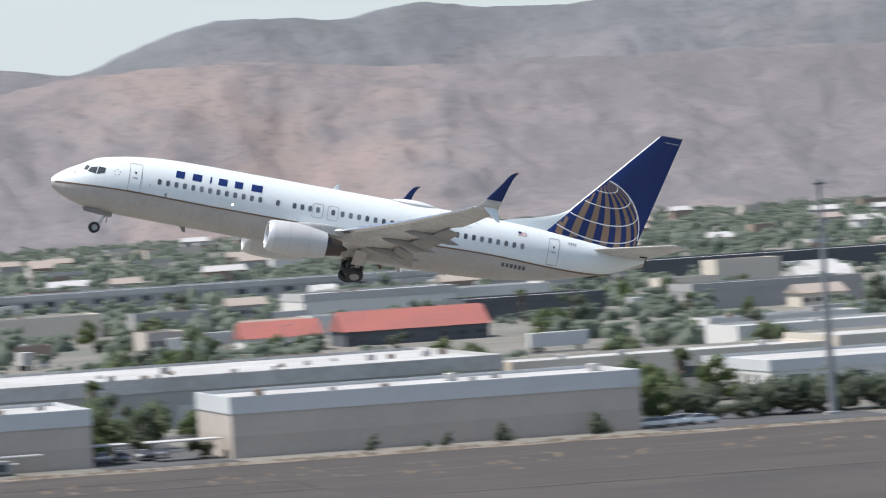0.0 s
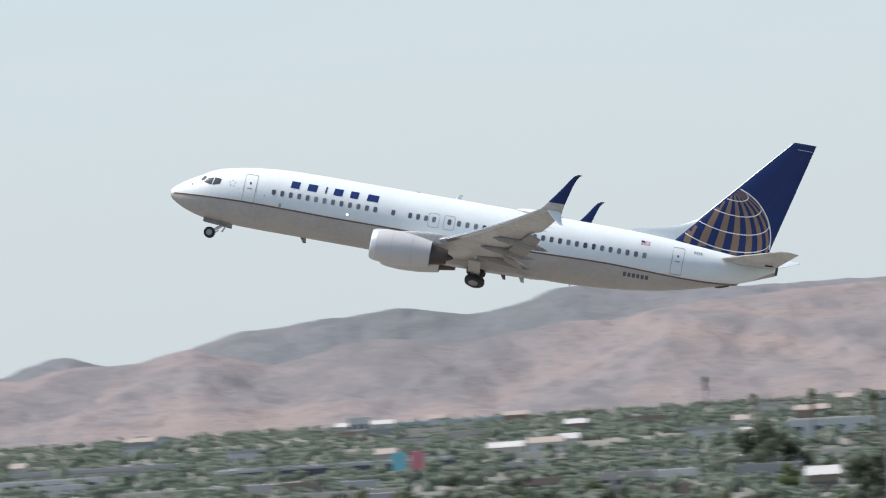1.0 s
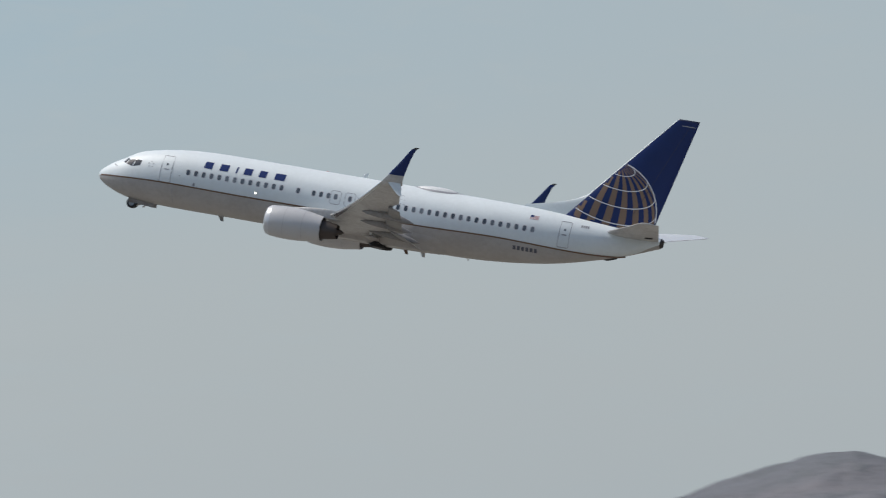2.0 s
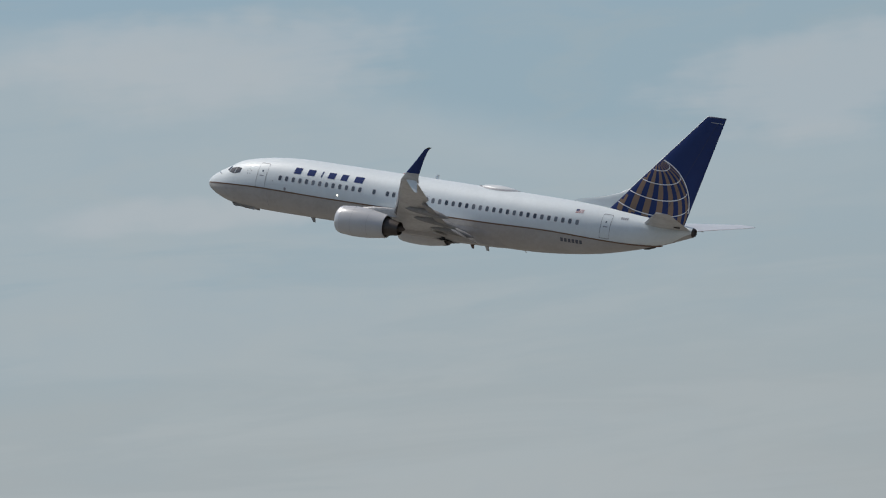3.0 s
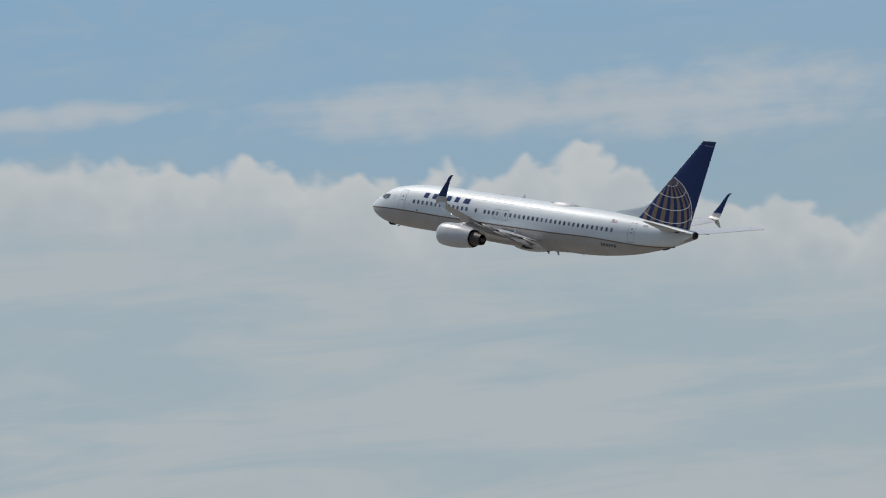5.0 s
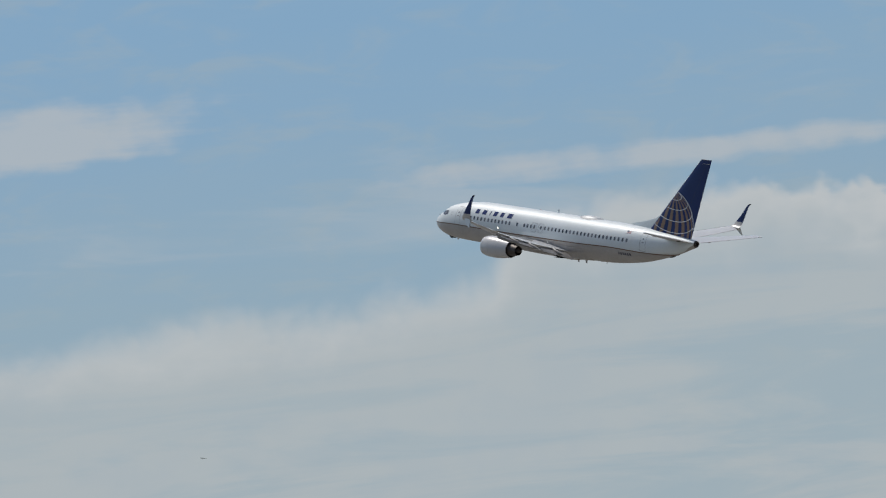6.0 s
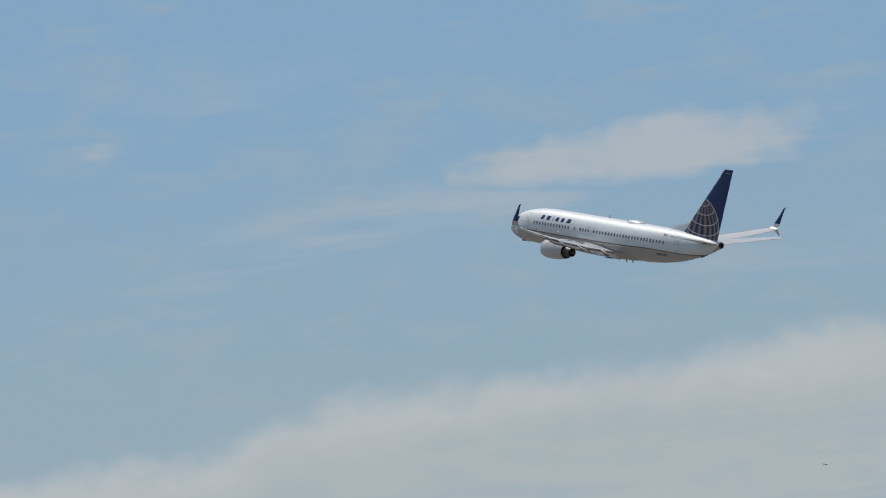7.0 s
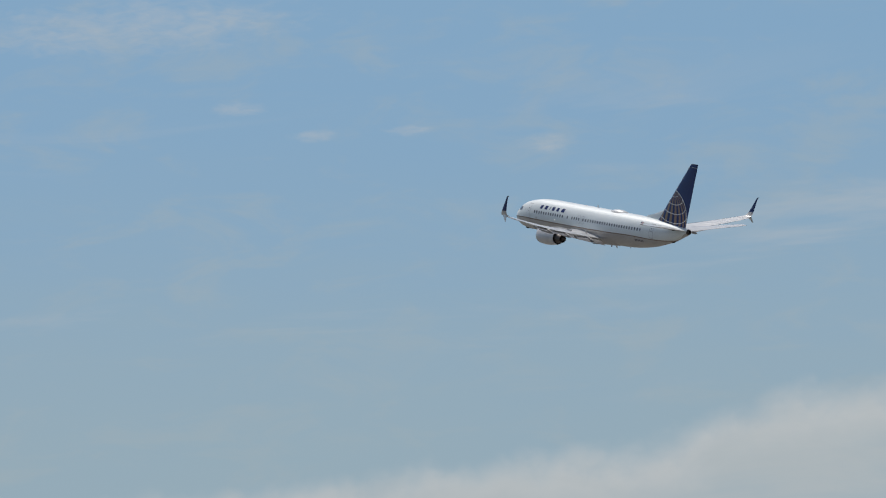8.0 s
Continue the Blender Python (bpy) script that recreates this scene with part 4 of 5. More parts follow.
FOOTHILL = [(-24, 50), (-18, 80), (-14, 92), (-10.8, 97), (-9.2, 98), (-8.1, 106), (-6.5, 103), (-6.2, 100), (-5.5, 92), (-5, 93), (-4.4, 87), (-4.05, 81), (-3.5, 82), (-2.5, 78), (-1.3, 78), (0, 70), (1.0, 66), (2.2, 60), (2.7, 54), (3.1, 55), (3.5, 50), (4.0, 46), (4.4, 49), (4.85, 50), (5.2, 45), (5.55, 39), (5.8, 43), (6.25, 51), (6.8, 45), (7.2, 45), (7.8, 40), (8.2, 39), (8.42, 33), (8.85, 25), (9.5, 13), (10, 6), (11, -8), (14, -20), (24, -20)]


def ridge(name, table, label, mat, foot, top, back, slope, seed):
    """One range: rises from its foot to the crest, cut by gullies, and falls away behind."""
    azs = [-24 + 11 * k / 40 for k in range(40)] + [-13 + 30 * k / 760 for k in range(761)] + [17 + 7 * k / 30 for k in range(1, 31)]
    rs = [foot + (back - foot) * (k / 60) for k in range(61)]

    def height(r, a):
        crest = spline(table, a)
        x, y = -r * math.sin(radians(a)), r * math.cos(radians(a))
        spur = noise.fractal(Vector((a * 0.55, 0.3 + seed, r / 2600)), 1.0, 2.1, 4)
        gully = noise.ridged_multi_fractal(Vector((x / 150, y / 420, 1.7 + seed)), 1.0, 2.1, 5, 1.0, 2.0)
        start = foot + 60 + 60 * spur
        u = min(1.0, max(0.0, (r - start) / (top - start)))
        mid = math.sin(math.pi * u)
        h = crest * u ** slope + mid * crest * 0.16 * spur + mid * (gully - 1.1) * (4 + abs(crest) * 0.1)
        h += noise.fractal(Vector((x / 34, y / 60, 4 + seed)), 0.8, 2.0, 5) * (0.8 + 1.8 * mid + 1.0 * u)
        if r > top:
            h -= (r - top) * 0.2
        if u > 0.9:
            h = min(h, crest + 1.2)
        return 8.0 + max(h, -1.5 if u < 0.02 else -30)

    tagged(part(name, polar_sheet(rs, azs, height), M[mat], None), label, "mountains", kind="structure")


# the back range's blue-grey has distance haze mixed into the rock colours
mountain_material("mountain_rock_hazed", (0.158, 0.15, 0.156), (0.132, 0.136, 0.147), (0.108, 0.114, 0.118), (0.086, 0.092, 0.092))
mountain_material("foothill_rock", (0.226, 0.18, 0.166), (0.18, 0.162, 0.162), (0.136, 0.126, 0.13), (0.108, 0.104, 0.104))
ridge("mountain_range", CREST, "dark scrubby desert mountains behind the foothills", "mountain_rock_hazed", 4080, 4650, 4860, 1.2, 0.0)
ridge("foothills", FOOTHILL, "bare reddish-tan desert foothills behind the town", "foothill_rock", 3820, 4250, 4420, 1.15, 7.3)

# ---- town ----
material("wall_taupe", (0.45, 0.395, 0.345), 0.85, 0, 0.35, 0.12, 0.0, (0.33, 0.295, 0.27))
material("wall_taupe_low", (0.415, 0.36, 0.312), 0.85, 0, 0.35, 0.12, 0.0, (0.31, 0.275, 0.245))
material("fascia_pale", (0.52, 0.525, 0.52), 0.7, 0, 0.4, 0.15, 0.0, (0.43, 0.435, 0.43))
material("roof_white", (0.46, 0.45, 0.435), 0.75, 0, 0.7, 0.09, 0.0, (0.3, 0.285, 0.265))
material("roof_grey", (0.42, 0.41, 0.4), 0.8, 0, 0.4, 0.06, 0.0, (0.3, 0.29, 0.28))
material("roof_red", (0.31, 0.095, 0.075), 0.75, 0, 0.6, 0.1, 0.0, (0.215, 0.08, 0.068))
material("roof_tan", (0.29, 0.245, 0.21), 0.8, 0, 0.4, 0.08, 0.0, (0.26, 0.21, 0.175))
material("wall_white", (0.56, 0.545, 0.515), 0.8, 0, 0.25, 0.1, 0.0, (0.5, 0.48, 0.45))
material("wall_cream", (0.56, 0.5, 0.42), 0.8, 0, 0.3, 0.1, 0.0, (0.45, 0.4, 0.33))
material("wall_grey", (0.32, 0.31, 0.295), 0.8, 0, 0.3, 0.1, 0.0, (0.24, 0.24, 0.245))
material("wall_dark", (0.07, 0.075, 0.085), 0.7, 0, 0.3, 0.1, 0.0, (0.11, 0.11, 0.115))
material("wall_brown", (0.27, 0.21, 0.17), 0.85, 0, 0.3, 0.1, 0.0, (0.2, 0.155, 0.125))
material("wall_red", (0.22, 0.06, 0.058), 0.7, 0, 0.2, 0.2, 0.0, (0.28, 0.05, 0.05))
material("wall_blue", (0.08, 0.16, 0.36), 0.6, 0, 0.2, 0.2, 0.0, (0.07, 0.13, 0.3))
material("window_dark", (0.035, 0.04, 0.048), 0.2, 0, random_shade=0.7, other=(0.1, 0.11, 0.12))
material("dock_door", (0.42, 0.41, 0.4), 0.6, 0, random_shade=0.6, other=(0.25, 0.25, 0.26))
material("duct_metal", (0.5, 0.48, 0.46), 0.45, 0.4, 0.3, 0.5, 0.0, (0.38, 0.36, 0.33))
material("pole_steel", (0.26, 0.26, 0.265), 0.5, 0.5, 0.2, 0.3)
material("sign_yellow", (0.75, 0.6, 0.03), 0.5)
material("sign_teal", (0.2, 0.5, 0.55), 0.5)
material("fascia_teal", (0.3, 0.43, 0.45), 0.6, 0, 0.3, 0.1)
material("sign_pink", (0.6, 0.2, 0.22), 0.5)
material("bark", (0.13, 0.1, 0.075), 0.9)
leafy("leaf_green", (0.175, 0.21, 0.115), (0.12, 0.15, 0.085), through_light=0.55)
leafy("leaf_bright", (0.165, 0.205, 0.085), (0.11, 0.145, 0.06), through_light=0.55)
leafy("leaf_dark", (0.15, 0.175, 0.12), (0.105, 0.125, 0.09), through_light=0.55)
# far foliage lightened: distance haze is put into its base colour
leafy("leaf_far_hazed", (0.36, 0.4, 0.325), (0.275, 0.32, 0.27), 0.02, 6.0, True, 0.7)
material("roof_pale", (0.4, 0.385, 0.37), 0.8, 0, 0.4, 0.06, 0.0, (0.34, 0.33, 0.31))


def box_bm(x0, x1, y0, y1, z0, z1, bev=0.0):
    bm = bmesh.new()
    v = [bm.verts.new(p) for p in ((x0, y0, z0), (x1, y0, z0), (x1, y1, z0), (x0, y1, z0), (x0, y0, z1), (x1, y0, z1), (x1, y1, z1), (x0, y1, z1))]
    for f in ((0, 1, 5, 4), (1, 2, 6, 5), (2, 3, 7, 6), (3, 0, 4, 7), (4, 5, 6, 7), (3, 2, 1, 0)):
        bm.faces.new([v[i] for i in f])
    if bev:
        bmesh.ops.bevel(bm, geom=bm.edges[:], offset=bev, segments=1, affect="EDGES")
    return bm


def shell_bm(w, d, z0, z1, t=0.35):
    """Four walls of thickness t round a w by d plan, open above, the parapet standing free of the roof."""
    bm = bmesh.new()
    o = [(0, 0), (w, 0), (w, d), (0, d)]
    i = [(t, t), (w - t, t), (w - t, d - t), (t, d - t)]
    rows = [[bm.verts.new((*p, z)) for p in q] for q, z in ((o, z0), (o, z1), (i, z1), (i, z0))]
    for a, b in zip(rows, rows[1:]):
        for k in range(4):
            bm.faces.new((a[k], a[(k + 1) % 4], b[(k + 1) % 4], b[k]))
    return bm


def building(x0, x1, y, d, h, wall="wall_white", roof="roof_white", label="low white commercial building", band=None, low=None, windows=0, doors=0, units=0, gable=0.0, seed=0, side_windows=0, name="building"):
    """A low building with its front along y: walls, parapet, roof, openings and rooftop units."""
    rng = random.Random(seed + int(x0 * 7 + y))
    w = x1 - x0
    b = new(name)
    b.location = (x0, y, ground_z(x0, y) - 0.05)
    tagged(b, label, "building")
    hb = h * 0.28 if band else 0
    if low:
        part("lower_wall", shell_bm(w, d, 0, h * 0.36), M[low], b)
        part("wall", shell_bm(w, d, h * 0.36, h - hb), M[wall], b)
    else:
        part("wall", shell_bm(w, d, 0, h - hb), M[wall], b)
    if band:
        bm = shell_bm(w + 0.24, d + 0.24, h - hb, h)
        bmesh.ops.translate(bm, verts=bm.verts[:], vec=(-0.12, -0.12, 0))
        part("fascia", bm, M[band], b, "pale painted fascia band")
    if gable:
        bm = bmesh.new()
        e = 0.5
        a = [bm.verts.new(p) for p in ((-e, -e, h - 0.1), (w + e, -e, h - 0.1), (w + e, d / 2, h + gable), (-e, d / 2, h + gable), (w + e, d + e, h - 0.1), (-e, d + e, h - 0.1))]
        for f in ((0, 1, 2, 3), (3, 2, 4, 5), (0, 3, 5), (1, 4, 2)):
            bm.faces.new([a[k] for k in f])
        part("roof", bm, M[roof], b, "pitched roof")
    else:
        part("roof", box_bm(0.35, w - 0.35, 0.35, d - 0.35, h - 0.75, h - 0.45), M[roof], b)
    for k in range(windows):
        cx = w * (k + 0.5) / windows
        ww = min(w / windows * 0.62, 3.2)
        part("window", box_bm(cx - ww / 2, cx + ww / 2, -0.04, 0.2, h * 0.35, h * 0.62), M["window_dark"], b, "dark window")
    for k in range(doors):
        cx = w * (k + 0.5) / doors
        part("dock_door", box_bm(cx - 1.5, cx + 1.5, -0.05, 0.2, 0.1, min(3.6, h * 0.6)), M["dock_door"], b, "grey loading door")
    for k in range(side_windows):
        cy = d * (0.2 + 0.14 * k)
        part("window", box_bm(-0.05, 0.2, cy - 1.4, cy + 1.4, h * 0.3, h * 0.62), M["window_dark"], b, "dark window")
    for k in range(units):
        ux, uy, s = rng.uniform(2, max(2.1, w - 3)), rng.uniform(1.5, max(1.6, d * 0.6)), rng.uniform(0.5, 1.0)
        part("rooftop_unit", box_bm(ux, ux + 1.6 * s, uy, uy + 1.4 * s, h - 0.45, h - 0.45 + 1.15 * s, 0.08), M[rng.choice(("duct_metal", "wall_brown", "wall_grey"))], b, "boxy rooftop air unit")
    return b


TAKEN = []


def placed(*a, **k):
    TAKEN.append((a[0], a[1], a[2], a[2] + a[3]))
    return building(*a, **k)


BIG = "long taupe warehouse with a pale fascia band"
w1 = placed(123, 179, 914, 35, 8.3, "wall_taupe", "roof_white", BIG, "fascia_pale", "wall_taupe_low", units=7, name="warehouse")
w2 = placed(70.5, 104.3, 916, 42, 8.0, "wall_taupe", "roof_white", BIG + " and pipework", "fascia_pale", "wall_taupe_low", units=6, name="warehouse")
w3 = placed(61.0, 69.8, 914, 42, 7.6, "fascia_pale", "roof_white", "pale warehouse end bay with a stepped front", "fascia_pale", "wall_white", units=1, name="warehouse")
w4 = placed(47.5, 60.3, 932, 38, 7.0, "wall_taupe", "roof_white", BIG, "fascia_pale", "wall_taupe_low", units=3, name="warehouse")
placed(40, 184, 1048, 82, 8.0, "wall_grey", "roof_white", "very long grey warehouse with a white roof", "roof_white", units=30, doors=16, name="warehouse")
placed(213, 290, 987, 48, 6.0, "wall_white", "roof_white", "white office block beside dark shrubs", "fascia_pale", windows=9, side_windows=5, units=6)
placed(186, 236, 1052, 30, 6.5, "wall_cream", "roof_white", "cream office block with pale parapet", windows=8, units=4)
placed(240, 330, 1060, 40, 7.0, "wall_cream", "roof_white", "cream commercial building with white roof", windows=12, units=6)
placed(203, 220, 1478, 16, 3.6, "wall_white", "roof_red", "small gabled building with a red roof", gable=3.4, windows=3)
placed(227, 259, 1490, 22, 3.4, "wall_dark", "roof_red", "long low building with a bright red roof", gable=4.2, windows=8)
placed(211, 226, 1532, 20, 3.4, "wall_brown", "wall_brown", "low building with a dull brown roof", gable=3.0)
placed(262, 303, 1790, 40, 7.4, "wall_white", "roof_white", "large pale hall with a dark stripe", "roof_grey", units=4)
placed(304, 330, 1800, 30, 6.2, "wall_white", "roof_white", "white commercial hall with flat roof")
placed(22, 139, 2140, 40, 5.6, "wall_grey", "roof_grey", "long grey storage shed with dark bays", "roof_white", windows=24, name="storage_shed")
placed(188, 420, 2185, 40, 6.0, "wall_grey", "roof_grey", "long grey storage shed with dark bays", "roof_white", windows=30, name="storage_shed")
placed(170, 207, 1778, 30, 6.2, "wall_cream", "roof_white", "cream hall with a white roof", units=2)
placed(150, 168, 1800, 22, 4.6, "wall_cream", "roof_white", "low cream annex with a white roof")
placed(55, 97, 1372, 50, 5.0, "wall_brown", "roof_white", "brown shop row with a white roof", "wall_brown", windows=9, units=10)
placed(100, 132, 1395, 30, 4.6, "wall_cream", "roof_white", "cream shop with a white roof", windows=6, units=4)
placed(-34, 12, 1119, 42, 6.0, "roof_grey", "roof_white", "grey workshop with a white pitched roof", gable=2.4)
placed(22, 38, 1122, 26, 6.0, "wall_taupe", "roof_white", "plain taupe block among green trees")
placed(-4, 9, 1450, 20, 3.4, "wall_red", "roof_grey", "shop row with red fronts", windows=3)
placed(9.5, 21, 1452, 20, 3.4, "wall_red", "roof_grey", "shop row with red fronts", windows=3)
placed(-46, -5, 1350, 24, 5.4, "wall_grey", "roof_pale", "grey shop row with a pale flat roof", windows=6, units=3)
placed(384, 402, 1841, 20, 8.4, "wall_cream", "roof_tan", "tall plain cream block with flat roof")
placed(404, 500, 2060, 40, 6.2, "wall_dark", "roof_grey", "dark low hall with a pale sign panel", "wall_dark")
placed(388, 402, 1752, 18, 4.0, "wall_white", "roof_white", "small white gabled metal shed", gable=2.6)
placed(283, 318, 1660, 30, 5.6, "wall_dark", "roof_grey", "dark grey hall with plain walls", "wall_dark")
placed(240, 282, 1628, 22, 4.6, "wall_white", "roof_white", "white workshop with a flat white roof", units=3)
placed(330, 372, 1612, 28, 6.4, "wall_grey", "roof_grey", "dull grey hall with plain walls", "wall_grey")
placed(262, 310, 1240, 30, 5.0, "wall_white", "roof_white", "white flat-roofed commercial block", windows=6, units=4)
placed(-60, -28, 2640, 30, 6.4, "wall_white", "roof_tan", "pale hall at the town edge", windows=4)

placed(-364, -300, 2662, 30, 4.4, "wall_grey", "roof_grey", "long low grey hall in the far town", "roof_pale")
placed(-358, -308, 2491, 24, 4.1, "wall_white", "roof_white", "low white workshop before a grey hall", windows=8)
placed(-266, -260, 2478, 60, 3.7, "wall_white", "roof_white", "white gable end of a long hall")
placed(-260, -180, 2478, 40, 3.7, "wall_dark", "roof_white", "very long hall with dark walls and white roof", "roof_white")
placed(-268, -216, 2201, 30, 2.9, "wall_cream", "roof_white", "long cream hall with a white roof", units=4)
placed(-209, -197, 2129, 24, 4.2, "wall_brown", "roof_tan", "rust-brown loading block beside a hall")
placed(-300, -238, 3728, 14, 2.2, "fascia_teal", "roof_pale", "long far building with a teal fascia")
placed(-300, -290, 3457, 16, 9.1, "wall_white", "roof_white", "tall white far block", windows=3)
placed(-111, -89, 2387, 26, 2.6, "wall_grey", "roof_white", "grey hall with a white roof")
placed(-96, -67, 2275, 20, 2.4, "wall_cream", "roof_tan", "low cream hall in the far town")
placed(-46, -28, 2248, 20, 2.4, "wall_cream", "roof_tan", "low cream hall in the far town")
placed(-78, -66, 1772, 18, 3.5, "wall_brown", "roof_pale", "brown brick shop with a pale parapet")


def yard_clutter():
    """Parked trailers and stacked crates in the yards between the buildings."""
    rng = random.Random(21)
    for k in range(70):
        r = 1180 + 1000 * rng.random()
        a = radians(rng.uniform(-14, 7))
        x, y = -r * math.sin(a), r * math.cos(a)
        if any(t[0] - 4 < x < t[1] + 4 and t[2] - 4 < y < t[3] + 4 for t in TAKEN):
            continue
        tr = new("box_trailer")
        tr.matrix_world = pose(x, y, ground_z(x, y), 0, 0, rng.choice((0, 0, 90)) + rng.uniform(-6, 6))
        tagged(tr, "white box trailer parked in a yard", "trailer", group="trailers in the yards")
        ln = rng.choice((7.5, 12.0))
        part("box", box_bm(-ln / 2, ln / 2, -1.25, 1.25, 1.1, 3.9, 0.05), M[rng.choice(("wall_white", "roof_pale", "wall_white", "roof_grey"))], tr)
        for wx in (-ln / 2 + 1.2, -ln / 2 + 2.4):
            for wy in (-1.0, 1.0):
                w = part("wheel", wheel_mesh(0.5, 0.3), M["tyre"], tr)
                w.location = (wx, wy, 0.5)
        part("landing_leg", box_bm(ln / 2 - 2.0, ln / 2 - 1.7, -0.9, 0.9, 0, 1.1), M["wall_dark"], tr)


def town_fill():
    rng = random.Random(11)
    walls = ["wall_white", "wall_cream", "wall_grey", "wall_brown", "wall_taupe", "wall_brown"]
    roofs = ["roof_white", "roof_grey", "roof_pale", "roof_tan", "roof_pale"]
    words = {"wall_white": "white", "wall_cream": "cream", "wall_grey": "grey", "wall_brown": "brown", "wall_taupe": "taupe"}
    made = 0
    for k in range(4000):
        if made >= 240:
            break
        r = 1180 + 2450 * rng.random() ** 0.8
        a = radians(rng.uniform(-15.5, 12.5))
        x, y = -r * math.sin(a), r * math.cos(a)
        w, d, h = rng.choice((9, 12, 16, 24, 34, 48)) * rng.uniform(0.8, 1.2), rng.uniform(9, 26), rng.uniform(3.2, 6.2)
        if 205 < x + w and x < 262 and 1240 < y < 1560:
            continue
        if any(x < t[1] + 5 and x + w > t[0] - 5 and y < t[3] + 6 and y + d > t[2] - 10 for t in TAKEN):
            continue
        wl, rf = rng.choice(walls), rng.choice(roofs if r < 1900 else ("roof_grey", "roof_tan", "roof_pale", "roof_grey", "roof_white"))
        if r > 2000:
            w, d, h = min(w, 17) * rng.uniform(0.6, 1.1), min(d, 14), min(h, 4.6)
        g = 2.0 if w < 15 and rng.random() < 0.6 else 0.0
        kind = "house" if g else "building"
        if g and rng.random() < 0.3:
            rf = "roof_tan"
        placed(x, x + w, y, d, h, wl, rf, f"{'small gabled' if g else 'low flat-roofed'} {words[wl]} {'house' if g else 'building'} in the town", band=rng.choice((None, "roof_pale", None)) if not g else None,
               windows=rng.randint(2, 6) if r < 2300 else 0, units=rng.randint(0, 3) if not g and r < 2300 else 0, gable=g, seed=k, name=kind)
        made += 1


town_fill()
yard_clutter()


def warehouse_pipework():
    """Ducts, tank skids and plant along the front of the second warehouse."""
    def pipe(name, pts, r, label, mat="duct_metal"):
        cu = bmesh.new()
        for a, b in zip(pts, pts[1:]):
            q = tube(a, b, r, 12)
            me = bpy.data.meshes.new("q")
            q.to_mesh(me)
            q.free()
            cu.from_mesh(me)
            bpy.data.meshes.remove(me)
        ob = part(name, cu, M[mat], None)
        tagged(ob, label, name.replace("_", " "))
        return ob
    pipe("exhaust_duct", [(79.3, 913.5, 0), (79.3, 913.5, 9.4), (79.8, 913.5, 10.1), (82.0, 914.0, 10.2)], 0.62, "fat bent exhaust duct on the warehouse front")
    pipe("exhaust_duct", [(82.8, 913.6, 0), (82.8, 913.6, 6.0)], 0.4, "short upright exhaust duct on the warehouse front")
    pipe("vent_pipe", [(75.6, 913.7, 4.0), (75.6, 913.7, 9.6)], 0.12, "thin vent stack on the warehouse front")
    pipe("vent_pipe", [(86.2, 913.7, 4.0), (86.2, 913.7, 9.0)], 0.12, "thin vent stack on the warehouse front")
    for k, (x, l, z) in enumerate(((84.2, 9.5, 1.3), (89.0, 8.0, 2.3), (84.8, 6.0, 3.2), (75.0, 8.0, 5.9), (75.0, 5.0, 4.4))):
        pipe("process_pipe", [(x, 912.6 + 0.2 * k, z), (x + l, 912.6 + 0.2 * k, z)], 0.24 if k < 3 else 0.1, "horizontal pipe run along the warehouse")
    for x, w, h, mt, lab in ((63.8, 5.0, 3.2, "wall_grey", "bluish grey plant unit beside the warehouse"), (72.0, 4.5, 2.2, "duct_metal", "metal plant unit beside the warehouse"), (86, 6.5, 2.0, "wall_grey", "grey pump skid beside the warehouse"), (64.5, 2.6, 4.8, "wall_brown", "rusty brown filter box")):
        u = new("plant_unit")
        u.location = (x, 908.8 if mt != "wall_brown" else 911, 0)
        tagged(u, lab, "plant unit")
        part("casing", box_bm(0, w, 0, 2.4, 0.25, h, 0.1), M[mt], u)
        part("skid", box_bm(-0.1, w + 0.1, -0.1, 2.5, 0, 0.25), M["wall_dark"], u)
        for j in range(3):
            part("louvre", box_bm(0.4 + j * w / 3.2, 0.4 + j * w / 3.2 + w / 4.5, -0.05, 0.1, 0.6, h * 0.8), M["window_dark"], u)
    pent = new("roof_penthouse")
    pent.location = (82, 925, 8.0)
    tagged(pent, "cream plant penthouse on the warehouse roof", "penthouse")
    part("wall", box_bm(0, 9, 0, 8, -0.6, 2.6, 0.05), M["wall_cream"], pent)
    part("roof", box_bm(-0.2, 9.2, -0.2, 8.2, 2.6, 2.8), M["roof_white"], pent)
    tagged(part("globe_vent", sheet(lathe([(0, 0.05), (0.1, 0.35), (0.5, 0.45), (0.9, 0.3), (1.0, 0.05)], (0, 0, 0), 16), True), M["roof_white"], None), "small round white roof vent", "roof vent").matrix_world = pose(90, 926, 10.7, 0, -90, 0)


warehouse_pipework()


